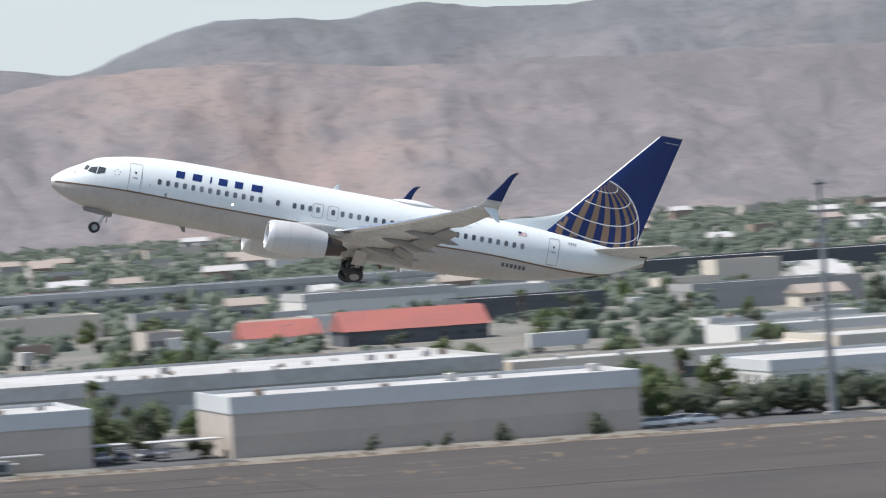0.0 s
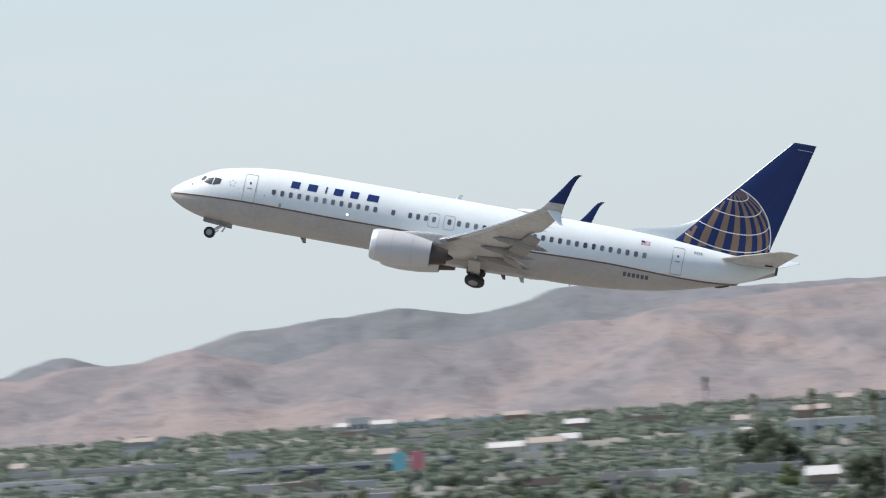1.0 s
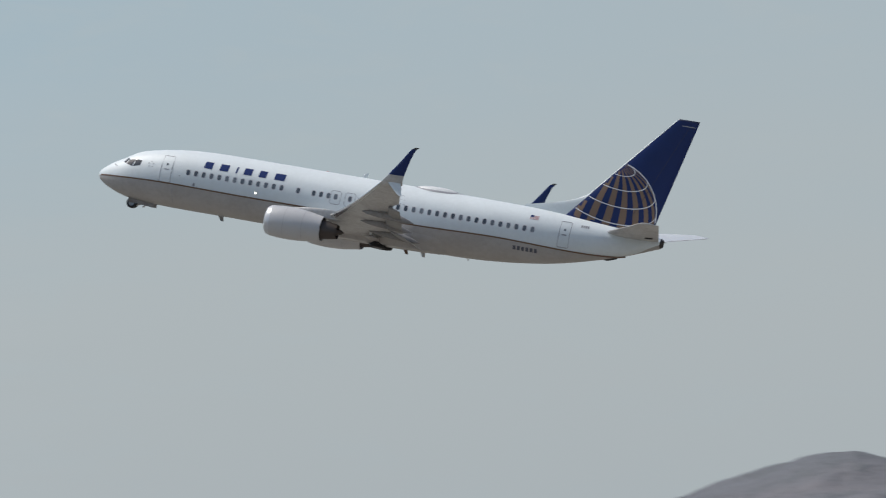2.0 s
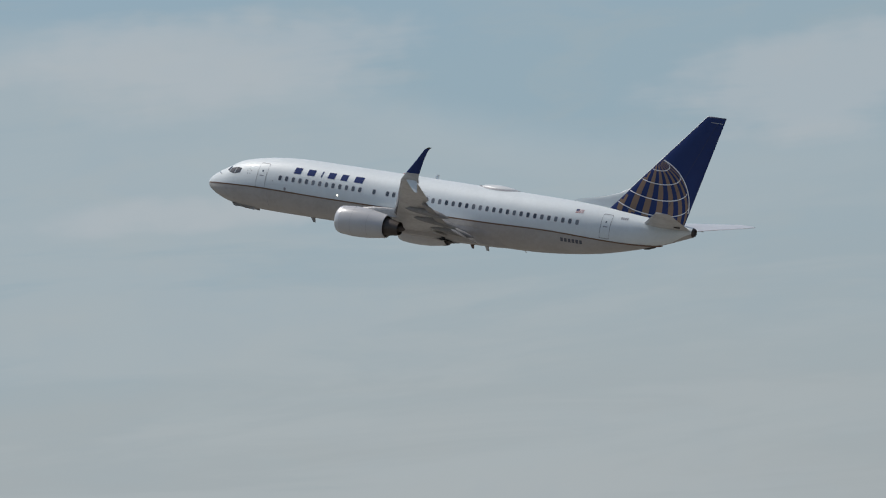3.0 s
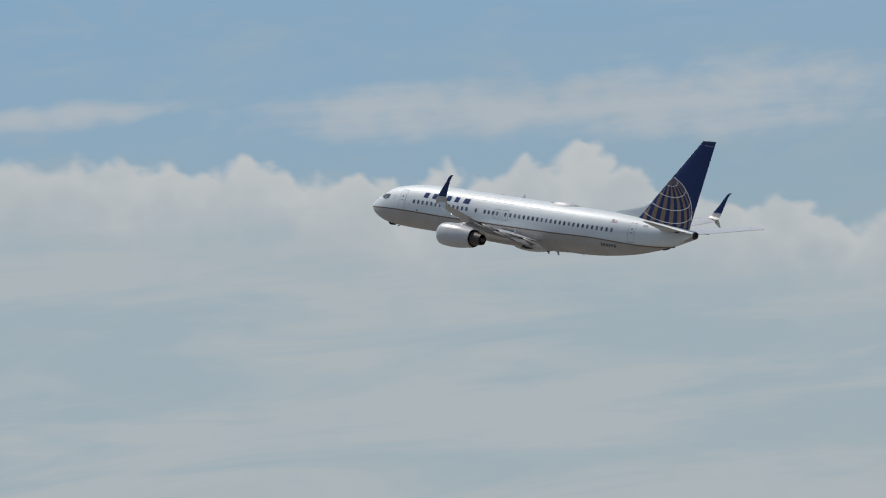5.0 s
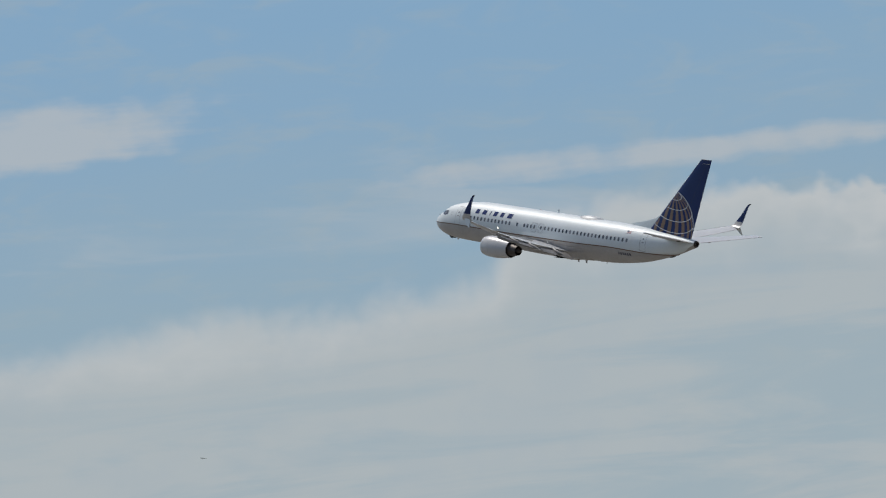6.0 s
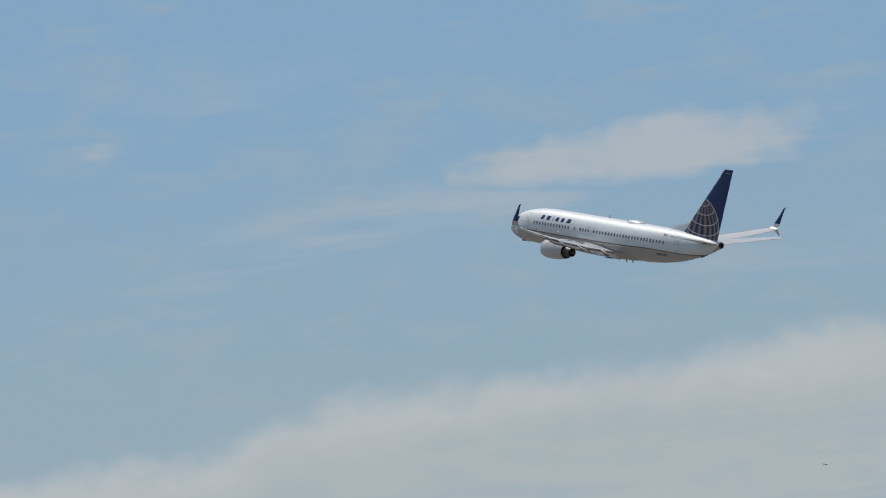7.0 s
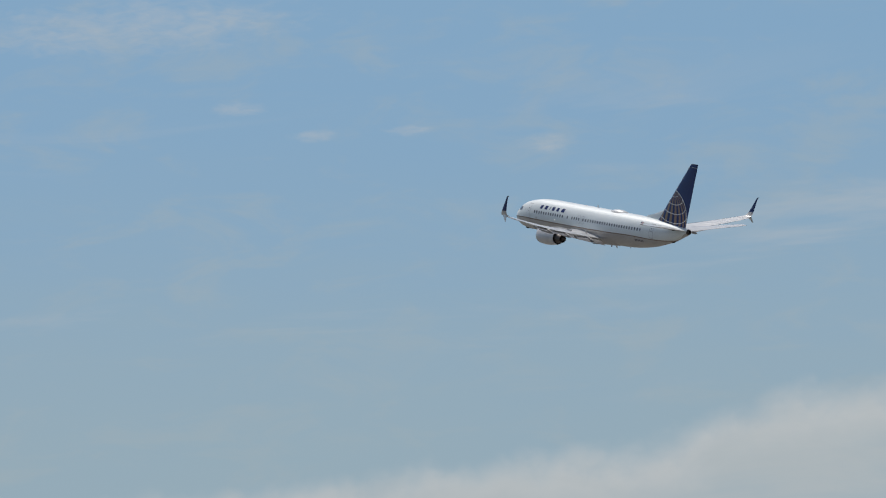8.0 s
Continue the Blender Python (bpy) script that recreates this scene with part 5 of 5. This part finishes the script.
def light_mast(x, y, h, r):
    m = new("light_mast")
    m.location = (x, y, 0)
    tagged(m, "tall grey steel light mast beside the warehouses", "light mast")
    part("pole", capped([[(rr * math.cos(2 * math.pi * k / 14), rr * math.sin(2 * math.pi * k / 14), z) for k in range(14)] for z, rr in ((0.4, r), (h * 0.5, r * 0.75), (h, r * 0.45))]), M["pole_steel"], m)
    part("base", box_bm(-r * 1.6, r * 1.6, -r * 1.6, r * 1.6, -0.1, 0.45, 0.05), M["roof_grey"], m)
    part("crown_ring", capped([[(rr * math.cos(2 * math.pi * k / 16), rr * math.sin(2 * math.pi * k / 16), z) for k in range(16)] for z, rr in ((h - 0.5, 0.36), (h - 0.1, 0.36))]), M["pole_steel"], m)
    for k in range(6):
        a = 2 * math.pi * k / 6
        bm = box_bm(-0.3, 0.3, -0.22, 0.22, -0.25, 0.05, 0.04)
        bmesh.ops.translate(bm, verts=bm.verts[:], vec=(0.5 * math.cos(a), 0.5 * math.sin(a), h - 0.45))
        part("floodlight", bm, M["wall_dark"], m)


light_mast(207, 920, 32.3, 0.62)
light_mast(-7.6, 905, 29.4, 0.5)


def street_lamp(x, y, h=9.0):
    m = new("street_lamp")
    m.location = (x, y, ground_z(x, y))
    tagged(m, "thin grey street lamp with one arm", "street lamp")
    part("pole", tube((0, 0, 0), (0, 0, h), 0.12, 8, 0.07), M["pole_steel"], m)
    part("arm", tube((0, 0, h - 0.1), (1.8, 0, h + 0.15), 0.05, 6), M["pole_steel"], m)
    part("lamp_head", box_bm(1.6, 2.3, -0.16, 0.16, h + 0.06, h + 0.22, 0.03), M["roof_grey"], m)


for x, y in ((112, 965), (60, 1155), (140, 1158), (10, 1325), (60, 1325), (-40, 1895), (30, 1895), (110, 1895), (-90, 1898), (190, 1328)):
    street_lamp(x, y)

board = new("roadside_sign")
board.location = (85.5, 1368, 0)
tagged(board, "tall roadside sign with a yellow panel above a dark one", "sign")
part("post", tube((0, 0, 0), (0, 0, 6), 0.3, 10), M["wall_dark"], board)
part("yellow_panel", box_bm(-1.3, 0.9, -0.25, 0.25, 6.4, 9.2, 0.05), M["sign_yellow"], board, "bright yellow panel")
part("dark_panel", box_bm(0.95, 2.1, -0.25, 0.25, 4.2, 9.6, 0.05), M["wall_dark"], board, "dark blue-black panel")
for x, mt, lab in ((-174.5, "sign_teal", "small teal shop sign on a post"), (-168.5, "sign_pink", "small pinkish shop sign on a post")):
    sg = new("shop_sign")
    sg.location = (x, 2190, ground_z(x, 2190))
    tagged(sg, lab, "sign")
    part("post", tube((0, 0, 0), (0, 0, 5), 0.3, 8), M["wall_dark"], sg)
    part("panel", box_bm(-2.2, 2.2, -0.3, 0.3, 5.0, 11.0, 0.05), M[mt], sg)

tank = new("storage_tank")
tank.location = (34.6, 985, 0)
tagged(tank, "small white upright storage tank among trees", "tank")
part("shell", capped([[(r * math.cos(2 * math.pi * k / 24), r * math.sin(2 * math.pi * k / 24), z) for k in range(24)] for z, r in ((0, 1.25), (4.6, 1.25), (5.0, 1.0), (5.15, 0.4))]), M["roof_white"], tank)
part("ladder", box_bm(-0.25, 0.25, -1.36, -1.28, 0.2, 4.8), M["pole_steel"], tank)


# ---- trees ----
ICO = []
for _s in (-1, 1):
    for _t in (-1, 1):
        g = 1.618
        ICO += [Vector((0, _s, _t * g)), Vector((_s, _t * g, 0)), Vector((_t * g, 0, _s))]
ICO = [v.normalized() for v in ICO]
ICO_FACES = [(a, b, c) for a in range(12) for b in range(a + 1, 12) for c in range(b + 1, 12)
             if all(abs((ICO[i] - ICO[j]).length - 1.0515) < 0.02 for i, j in ((a, b), (b, c), (a, c)))]


def clump(rng, centre, rx, rz, verts, faces):
    """A ragged lump of foliage: a jittered twenty-sided body, wound outwards."""
    i = len(verts)
    for v in ICO:
        k = rng.uniform(0.62, 1.2)
        verts.append(centre + Vector((v.x * rx * k, v.y * rx * k, v.z * rz * k)))
    for a, b, c in ICO_FACES:
        n = (ICO[b] - ICO[a]).cross(ICO[c] - ICO[a])
        faces.append((i + a, i + b, i + c) if n.dot(ICO[a]) > 0 else (i + a, i + c, i + b))


def crown_bm(rng, h, w, n, leaf, lift=0.25):
    """A loose crown: clumps of small leaf cards round limbs, uneven, with gaps."""
    bm = bmesh.new()
    hubs = []
    for k in range(9):
        a, u = rng.uniform(0, 2 * math.pi), rng.random()
        rr = w * 0.5 * math.sqrt(rng.random()) * (1 - 0.45 * u)
        hubs.append((Vector((rr * math.cos(a), rr * math.sin(a), h * (lift + (0.92 - lift) * u))), rng.uniform(0.16, 0.3) * w))
    verts, faces = [], []
    for c, r in hubs:
        clump(rng, c, r * 0.72, r * 0.56, verts, faces)
        clump(rng, c + Vector((rng.gauss(0, 1), rng.gauss(0, 1), rng.gauss(0, 0.6))) * r * 0.6, r * 0.5, r * 0.4, verts, faces)
    made = [bm.verts.new(v) for v in verts]
    for f in faces:
        bm.faces.new([made[i] for i in f])
    for k in range(n):
        c, r = rng.choice(hubs)
        d = Vector((rng.gauss(0, 1), rng.gauss(0, 1), rng.gauss(0, 0.8))).normalized()
        p = c + d * r * rng.uniform(0.5, 1.12)
        e = d.orthogonal().normalized() * leaf * rng.uniform(0.6, 1.3)
        f = d.cross(e).normalized() * leaf * rng.uniform(0.5, 1.1)
        tw = Vector((rng.uniform(-1, 1), rng.uniform(-1, 1), rng.uniform(-0.6, 0.2))) * leaf * 0.5
        bm.faces.new([bm.verts.new(q) for q in (p - e, p - f * 0.6 + tw, p + e, p + f + tw * 0.4)])
    return bm


def tree_model(name, rng, h, w, mat, label, n=1100, leaf=0.3, lift=0.16, at=(0, -300, 0)):
    t = new(name)
    t.location = at
    tagged(t, label, "tree" if name != "shrub" else "shrub", group="trees of the town")
    lean = rng.uniform(-0.3, 0.3)
    bm = tube((0, 0, -0.2), (lean, 0, h * 0.5), 0.045 * h * 0.6, 8, 0.02 * h * 0.6)
    trunk = part("trunk", bm, M["bark"], t)
    for k in range(4):
        a = 2 * math.pi * k / 4 + rng.random()
        part("limb", tube((lean * 0.7, 0, h * rng.uniform(0.25, 0.42)), (w * 0.3 * math.cos(a), w * 0.3 * math.sin(a), h * rng.uniform(0.6, 0.78)), 0.014 * h, 6, 0.006 * h), M["bark"], trunk)
    part("crown", crown_bm(rng, h, w, n, leaf, lift), M[mat], t)
    return t


def palm_model(rng, at):
    t = new("palm_tree")
    t.location = at
    tagged(t, "fan palm with a shaggy skirt of dead fronds", "palm tree", group="trees of the town")
    part("trunk", capped([[(r * math.cos(2 * math.pi * k / 10) + 0.03 * z, r * math.sin(2 * math.pi * k / 10), z) for k in range(10)] for z, r in ((-0.2, 0.42), (2, 0.3), (5, 0.26), (7.6, 0.34))]), M["bark"], t)
    bm, dead = bmesh.new(), bmesh.new()
    for k in range(60):
        a, el = rng.uniform(0, 2 * math.pi), rng.uniform(-0.3, 1.3)
        d = Vector((math.cos(a) * math.cos(el), math.sin(a) * math.cos(el), math.sin(el)))
        o = Vector((0.22, 0, 7.6))
        s = d.orthogonal().normalized() * 0.45
        ln = rng.uniform(1.3, 2.0)
        bm.faces.new([bm.verts.new(q) for q in (o, o + d * ln * 0.6 + s, o + d * ln + Vector((0, 0, -0.35)), o + d * ln * 0.6 - s)])
    for k in range(50):
        a = rng.uniform(0, 2 * math.pi)
        o = Vector((0.2 + 0.4 * math.cos(a), 0.4 * math.sin(a), rng.uniform(5.6, 7.6)))
        dn = Vector((math.cos(a) * 0.7, math.sin(a) * 0.7, -1.1)) * rng.uniform(0.6, 1.0)
        s = Vector((-math.sin(a), math.cos(a), 0)) * 0.3
        dead.faces.new([dead.verts.new(q) for q in (o - s * 0.4, o + s * 0.4, o + dn + s, o + dn - s)])
    part("crown", bm, M["leaf_green"], t)
    part("dead_fronds", dead, M["bark"], t, "hanging brown dead fronds")
    return t


def trees():
    rng = random.Random(3)
    models = [tree_model("tree", rng, 7.5, 7.5, "leaf_green", "broad leafy green street tree", at=(108, 958, 0)),
              tree_model("tree", rng, 6.5, 6.0, "leaf_bright", "bright green round-headed tree", at=(30, 975, 0)),
              tree_model("tree", rng, 9.0, 7.0, "leaf_dark", "dark olive-green tree with open crown", at=(112.5, 975, 0)),
              tree_model("tree", rng, 16.0, 12.0, "leaf_dark", "tall dark eucalyptus-like tree", 1500, 0.5, 0.1, at=(137, 1950, 1)),
              tree_model("shrub", rng, 3.6, 4.6, "leaf_dark", "dark green shrub against a wall", 700, 0.22, 0.08, at=(207, 928.5, 0)),
              tree_model("shrub", rng, 2.0, 2.3, "leaf_dark", "small dusty shrub at the warehouse foot", 200, 0.22, 0.12, at=(141, 909, 0))]
    spots = [(0, 110.5, 948, 1.0), (2, 115, 952, 0.9), (0, 118, 966, 0.9), (1, 107, 940, 0.7), (0, 113, 990, 1.1), (4, 120, 925, 0.8),
             (4, 196, 928, 0.9), (4, 199, 932, 1.3), (4, 203, 930, 1.6), (4, 205.5, 934, 1.8), (4, 209.5, 930, 1.45), (4, 212, 936, 1.75), (4, 215, 930, 1.6), (4, 218, 934, 1.7), (4, 201, 936, 1.75), (4, 221.5, 931, 1.5), (1, 187, 948, 0.85), (0, 190.5, 952, 0.8), (4, 182.5, 944, 1.3), (4, 193, 946, 1.4), (4, 193.5, 930, 0.7),
             (4, 184, 960, 1.2), (4, 188, 968, 1.1), (0, 192, 975, 0.75), (4, 198, 965, 1.2), (4, 195, 956, 1.0), (1, 186, 985, 0.9),
             (5, 151, 908, 0.85), (5, 159, 909, 1.2), (5, 172.5, 911, 1.5), (5, 148.5, 908, 0.5), (5, 77, 904, 1.5), (5, 73, 906, 1.2),
             (1, 25, 985, 1.1), (0, 20, 978, 1.0), (1, 15, 990, 1.1), (1, 36, 1000, 1.0), (0, 41, 980, 0.95), (1, 44, 968, 0.8), (0, 9, 975, 0.9), (2, 33, 1010, 0.8), (1, 28, 1030, 1.2), (1, 47, 1010, 0.8), (4, 38, 948, 1.2), (4, 30, 950, 1.3), (1, 2, 995, 1.0), (0, -6, 985, 1.0),
             (3, -48, 1908, 1.1), (3, -54, 1915, 0.9), (3, -13, 1546, 1.0), (3, -8, 1552, 0.9), (3, 146, 1958, 0.8), (3, -19, 1549, 0.8), (3, -42, 1912, 0.8),
             (0, 163, 1042, 0.7), (1, 100, 1042, 0.7), (0, 170, 1040, 0.7), (0, 213, 1462, 0.6), (2, 216, 1458, 0.55), (0, 206, 1455, 0.6)]
    for k, x, y, s in spots:
        m = models[k]
        copy_thing(m, pose(x, y, ground_z(x, y), 0, 0, rng.uniform(0, 360)) @ Matrix.Diagonal((s, s, s * rng.uniform(0.9, 1.1), 1)))
    # street and yard trees through the town, nearest first
    made = 0
    while made < 170:
        r = 1010 + 900 * rng.random()
        a = radians(rng.uniform(-14.5, 8.5))
        x, y = -r * math.sin(a), r * math.cos(a)
        if any(t[0] - 3 < x < t[1] + 3 and t[2] - 3 < y < t[3] + 3 for t in TAKEN):
            continue
        if 212 < x < 262 and 1200 < y < 1500:
            continue
        s = rng.uniform(0.6, 1.15)
        copy_thing(models[rng.choice((0, 0, 1, 2, 2, 4))], pose(x, y, ground_z(x, y), 0, 0, rng.uniform(0, 360)) @ Matrix.Diagonal((s, s, s * rng.uniform(0.85, 1.15), 1)))
        made += 1
    palm = palm_model(rng, (198.5, 982, 0))
    for x, y, s in ((119, 1040, 0.95), (88, 1042, 0.8), (140, 1162, 0.9), (250, 1045, 0.7), (259, 1046, 0.75), (262, 1046, 0.7), (60, 1330, 0.8), (-20, 1330, 0.9), (290, 1620, 0.9), (302, 1480, 0.8)):
        copy_thing(palm, pose(x, y, 0, 0, 0, rng.uniform(0, 360)) @ Matrix.Diagonal((s, s, s, 1)))
    # tall thin palms over the far roofs
    for x, y, s in ((-85, 3100, 1.39), (-49, 2571, 2.16), (-24, 2367, 2.2), (-128, 3720, 1.9), (-163, 3159, 0.97)):
        copy_thing(palm, pose(x, y, ground_z(x, y), 0, 0, rng.uniform(0, 360)) @ Matrix.Diagonal((1.1, 1.1, s, 1)))


trees()


def far_woods():
    """The belt of trees that fills the far half of the town."""
    rng = random.Random(8)
    bm_v, bm_f = [], []
    for k in range(17000):
        r = 1120 + 2800 * rng.random() ** 0.7
        a = radians(rng.uniform(-16, 14))
        x, y = -r * math.sin(a), r * math.cos(a)
        # yards and streets stay open in patches
        if noise.noise(Vector((x / 90, y / 160, 2.2))) < -0.38 + 0.18 * (r < 1700):
            continue
        if 212 < x < 262 and 1200 < y < 1500:
            continue
        if any(t[0] - 2 < x < t[1] + 2 and t[2] - (5 if t[1] - t[0] < 30 else 30 if t[1] - t[0] < 90 else 60) < y < t[3] + 2 for t in TAKEN):
            continue
        z = ground_z(x, y)
        w = rng.uniform(3.2, 7.6) if r < 3300 else rng.uniform(2.6, 5.0)
        h = w * rng.uniform(0.5, 0.85)
        if rng.random() < 0.05:
            h *= 1.6
        clump(rng, Vector((x, y, z + h * 0.12)), w * 0.46, h * 0.74, bm_v, bm_f)
        for j in range(9 if r < 1700 else 6 if r < 2600 else 4):
            aa, u = rng.uniform(0, 2 * math.pi), rng.random()
            rr = w * 0.4 * math.sqrt(rng.random())
            q = rng.uniform(0.12, 0.24)
            clump(rng, Vector((x + rr * math.cos(aa), y + rr * math.sin(aa), z + h * (0.3 + 0.55 * u))), w * q, h * q * 0.8, bm_v, bm_f)
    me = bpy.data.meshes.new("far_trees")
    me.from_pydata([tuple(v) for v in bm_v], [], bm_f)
    me.materials.append(M["leaf_far_hazed"])
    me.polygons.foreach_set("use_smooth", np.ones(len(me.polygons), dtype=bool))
    tagged(new("far_trees", me), "green belt of trees through the far town, paled for haze", "trees", kind="stuff")


far_woods()


# ---- parked cars ----
def car_model(mat, at, turn, label):
    c = new("car")
    c.matrix_world = pose(*at, 0, 0, turn)
    tagged(c, label, "car", group="parked cars")
    prof = [(-2.2, 0.45), (-2.25, 0.7), (-2.1, 0.92), (-1.2, 1.0), (1.3, 0.98), (2.1, 0.86), (2.25, 0.62), (2.2, 0.4)]
    body = capped([[(x, sy * (0.9 if 0.4 < z < 0.8 else 0.82), z) for x, z in prof] for sy in (-1, 1)])
    part("body", body, mat, c)
    cab = capped([[(x, sy * w, z) for x, z, w in ((-1.7, 0.96, 0.78), (-1.15, 1.42, 0.64), (0.25, 1.45, 0.64), (1.05, 0.97, 0.78))] for sy in (-1, 1)])
    part("glasshouse", cab, M["window_dark"], c)
    part("roof", box_bm(-1.1, 0.2, -0.62, 0.62, 1.425, 1.48, 0.02), mat, c)
    for x in (-1.4, 1.4):
        for y in (-0.8, 0.8):
            w = part("wheel", wheel_mesh(0.32, 0.2), M["tyre"], c)
            w.location = (x, y, 0.32)
            part("rim", hub_mesh(0.32, 0.19), M["hub"], w)
    return c


material("car_white", (0.72, 0.72, 0.71), 0.25, coat=0.8)
material("car_silver", (0.4, 0.41, 0.42), 0.3, 0.6, coat=0.8)
material("car_dark", (0.03, 0.032, 0.04), 0.25, coat=0.8)
material("car_red", (0.3, 0.03, 0.03), 0.3, coat=0.8)


def cars():
    rng = random.Random(2)
    models = [car_model(M["car_white"], (183.5, 917, 0.06), 12, "white car parked on the asphalt lot"), car_model(M["car_silver"], (109, 925, 0.06), 95, "silver car parked on the asphalt lot"),
              car_model(M["car_dark"], (113, 927, 0.06), 88, "dark car parked on the asphalt lot"), car_model(M["car_red"], (60, 1140, 0.06), 90, "red car parked on the asphalt lot")]
    spots = [(0, 188, 918, 8), (0, 186, 921, 20), (1, 181, 915.5, 5)] + [(rng.randrange(3), 107 + 2.8 * k, 930 + 3 * (k % 2), 90) for k in range(4)]
    spots += [(rng.randrange(4), rng.uniform(60, 225), rng.choice((1125, 1133, 1145)), 90) for k in range(26)]
    spots += [(rng.randrange(4), rng.uniform(-110, 175), rng.choice((1218, 1240, 1262, 1290, 1310)), 90) for k in range(80)]
    spots += [(rng.randrange(4), rng.uniform(-60, 160), rng.choice((1345, 1352, 1475, 1482, 1560, 1566)), rng.choice((0, 90))) for k in range(60)]
    for k, x, y, a in spots:
        copy_thing(models[k], pose(x, y, 0.06, 0, 0, a + rng.uniform(-4, 4)))
    for x, y in ((105.5, 922), (118.0, 921)):
        s = new("carport")
        s.location = (x, y, 0)
        tagged(s, "white flat carport over parked cars", "carport")
        part("canopy", box_bm(-4 if x < 110 else -6, 4, -3, 3, 2.6, 2.8, 0.03), M["roof_white"], s)
        for px in (-3, 3):
            part("post", tube((px, 0, 0), (px, 0, 2.6), 0.1, 8), M["pole_steel"], s)


cars()


def make_bird():
    d = radians(52.55)
    e = radians(4.95)
    p = EYE + Vector((-math.sin(d) * math.cos(e), math.cos(d) * math.cos(e), math.sin(e))) * 900
    b = new("bird")
    b.location = p
    tagged(b, "small dark soaring bird", "bird")
    part("body", capped([[(x, r * math.cos(2 * math.pi * k / 8), r * math.sin(2 * math.pi * k / 8)) for k in range(8)] for x, r in ((-0.3, 0.02), (-0.1, 0.08), (0.15, 0.08), (0.32, 0.02))]), M["leaf_dark"], b)
    for s in (-1, 1):
        bm = sheet([[(-0.1 + 0.1 * abs(u), s * 0.6 * u, 0.12 * u), (0.12 + 0.1 * u, s * 0.6 * u, 0.12 * u)] for u in (0.05, 0.5, 1.0)])
        bmesh.ops.solidify(bm, geom=bm.faces[:], thickness=0.015)
        part("bird_wing", bm, M["leaf_dark"], b)
    return b


bird = make_bird()

plane, nose_leg, port_leg, star_leg = make_airliner()


def motions():
    walk(plane, [(t, pose(x, y, z, rx, ry, rz)) for t, x, y, z, rx, ry, rz in (
        (0, 47.03, 425.02, 37.93, -0.79, 14.03, 0.24), (0.5, 0.08, 425.05, 43.27, -1.15, 13.87, 0.29), (1, -46.84, 425.13, 48.89, -1.45, 13.8, 0.33),
        (1.5, -93.74, 425.27, 54.78, -1.7, 13.79, 0.38), (2, -140.64, 425.45, 60.9, -1.89, 13.84, 0.42), (2.5, -187.57, 425.69, 67.25, -2.02, 13.93, 0.47),
        (3, -234.53, 425.99, 73.79, -2.09, 14.05, 0.51), (3.5, -281.56, 426.33, 80.51, -2.1, 14.19, 0.55), (4, -328.66, 426.73, 87.38, -2.04, 14.32, 0.6),
        (4.5, -375.86, 427.18, 94.4, -1.92, 14.44, 0.64), (5, -423.17, 427.68, 101.52, -1.73, 14.54, 0.69), (5.5, -470.62, 428.24, 108.74, -1.48, 14.59, 0.73),
        (6, -518.22, 428.84, 116.04, -1.15, 14.59, 0.78), (6.5, -565.99, 429.5, 123.38, -0.75, 14.52, 0.82), (7, -613.95, 430.22, 130.76, -0.28, 14.37, 0.86),
        (7.5, -662.12, 430.98, 138.15, 0.27, 14.13, 0.91), (8, -710.52, 431.8, 145.52, 0.89, 13.78, 0.95),
    )])
    # the nose leg folds forward, the main legs fold inward under the belly
    walk(nose_leg, [(t, pose(4.0, 0, -1.72, 0, a, 0)) for t, a in ((0.0, 33), (0.5, 42), (1.0, 52), (1.2, 57), (1.5, 63), (1.7, 67), (2.2, 82), (2.6, 92), (8.0, 92))])
    for door in NOSE_DOORS:
        walk(door, [(t, pose(0, 0, z)) for t, z in ((0.0, 0), (2.8, 0), (3.3, 0.3), (8.0, 0.3))])
    for leg, s in ((port_leg, -1), (star_leg, 1)):
        walk(leg, [(t, pose(19.6, 2.86 * s, -1.45, -s * a, 0, 0)) for t, a in ((0.0, 50), (0.5, 54), (1.0, 61), (1.2, 65), (1.5, 70), (1.7, 74), (2.1, 84), (2.4, 87), (8.0, 87))])


motions()
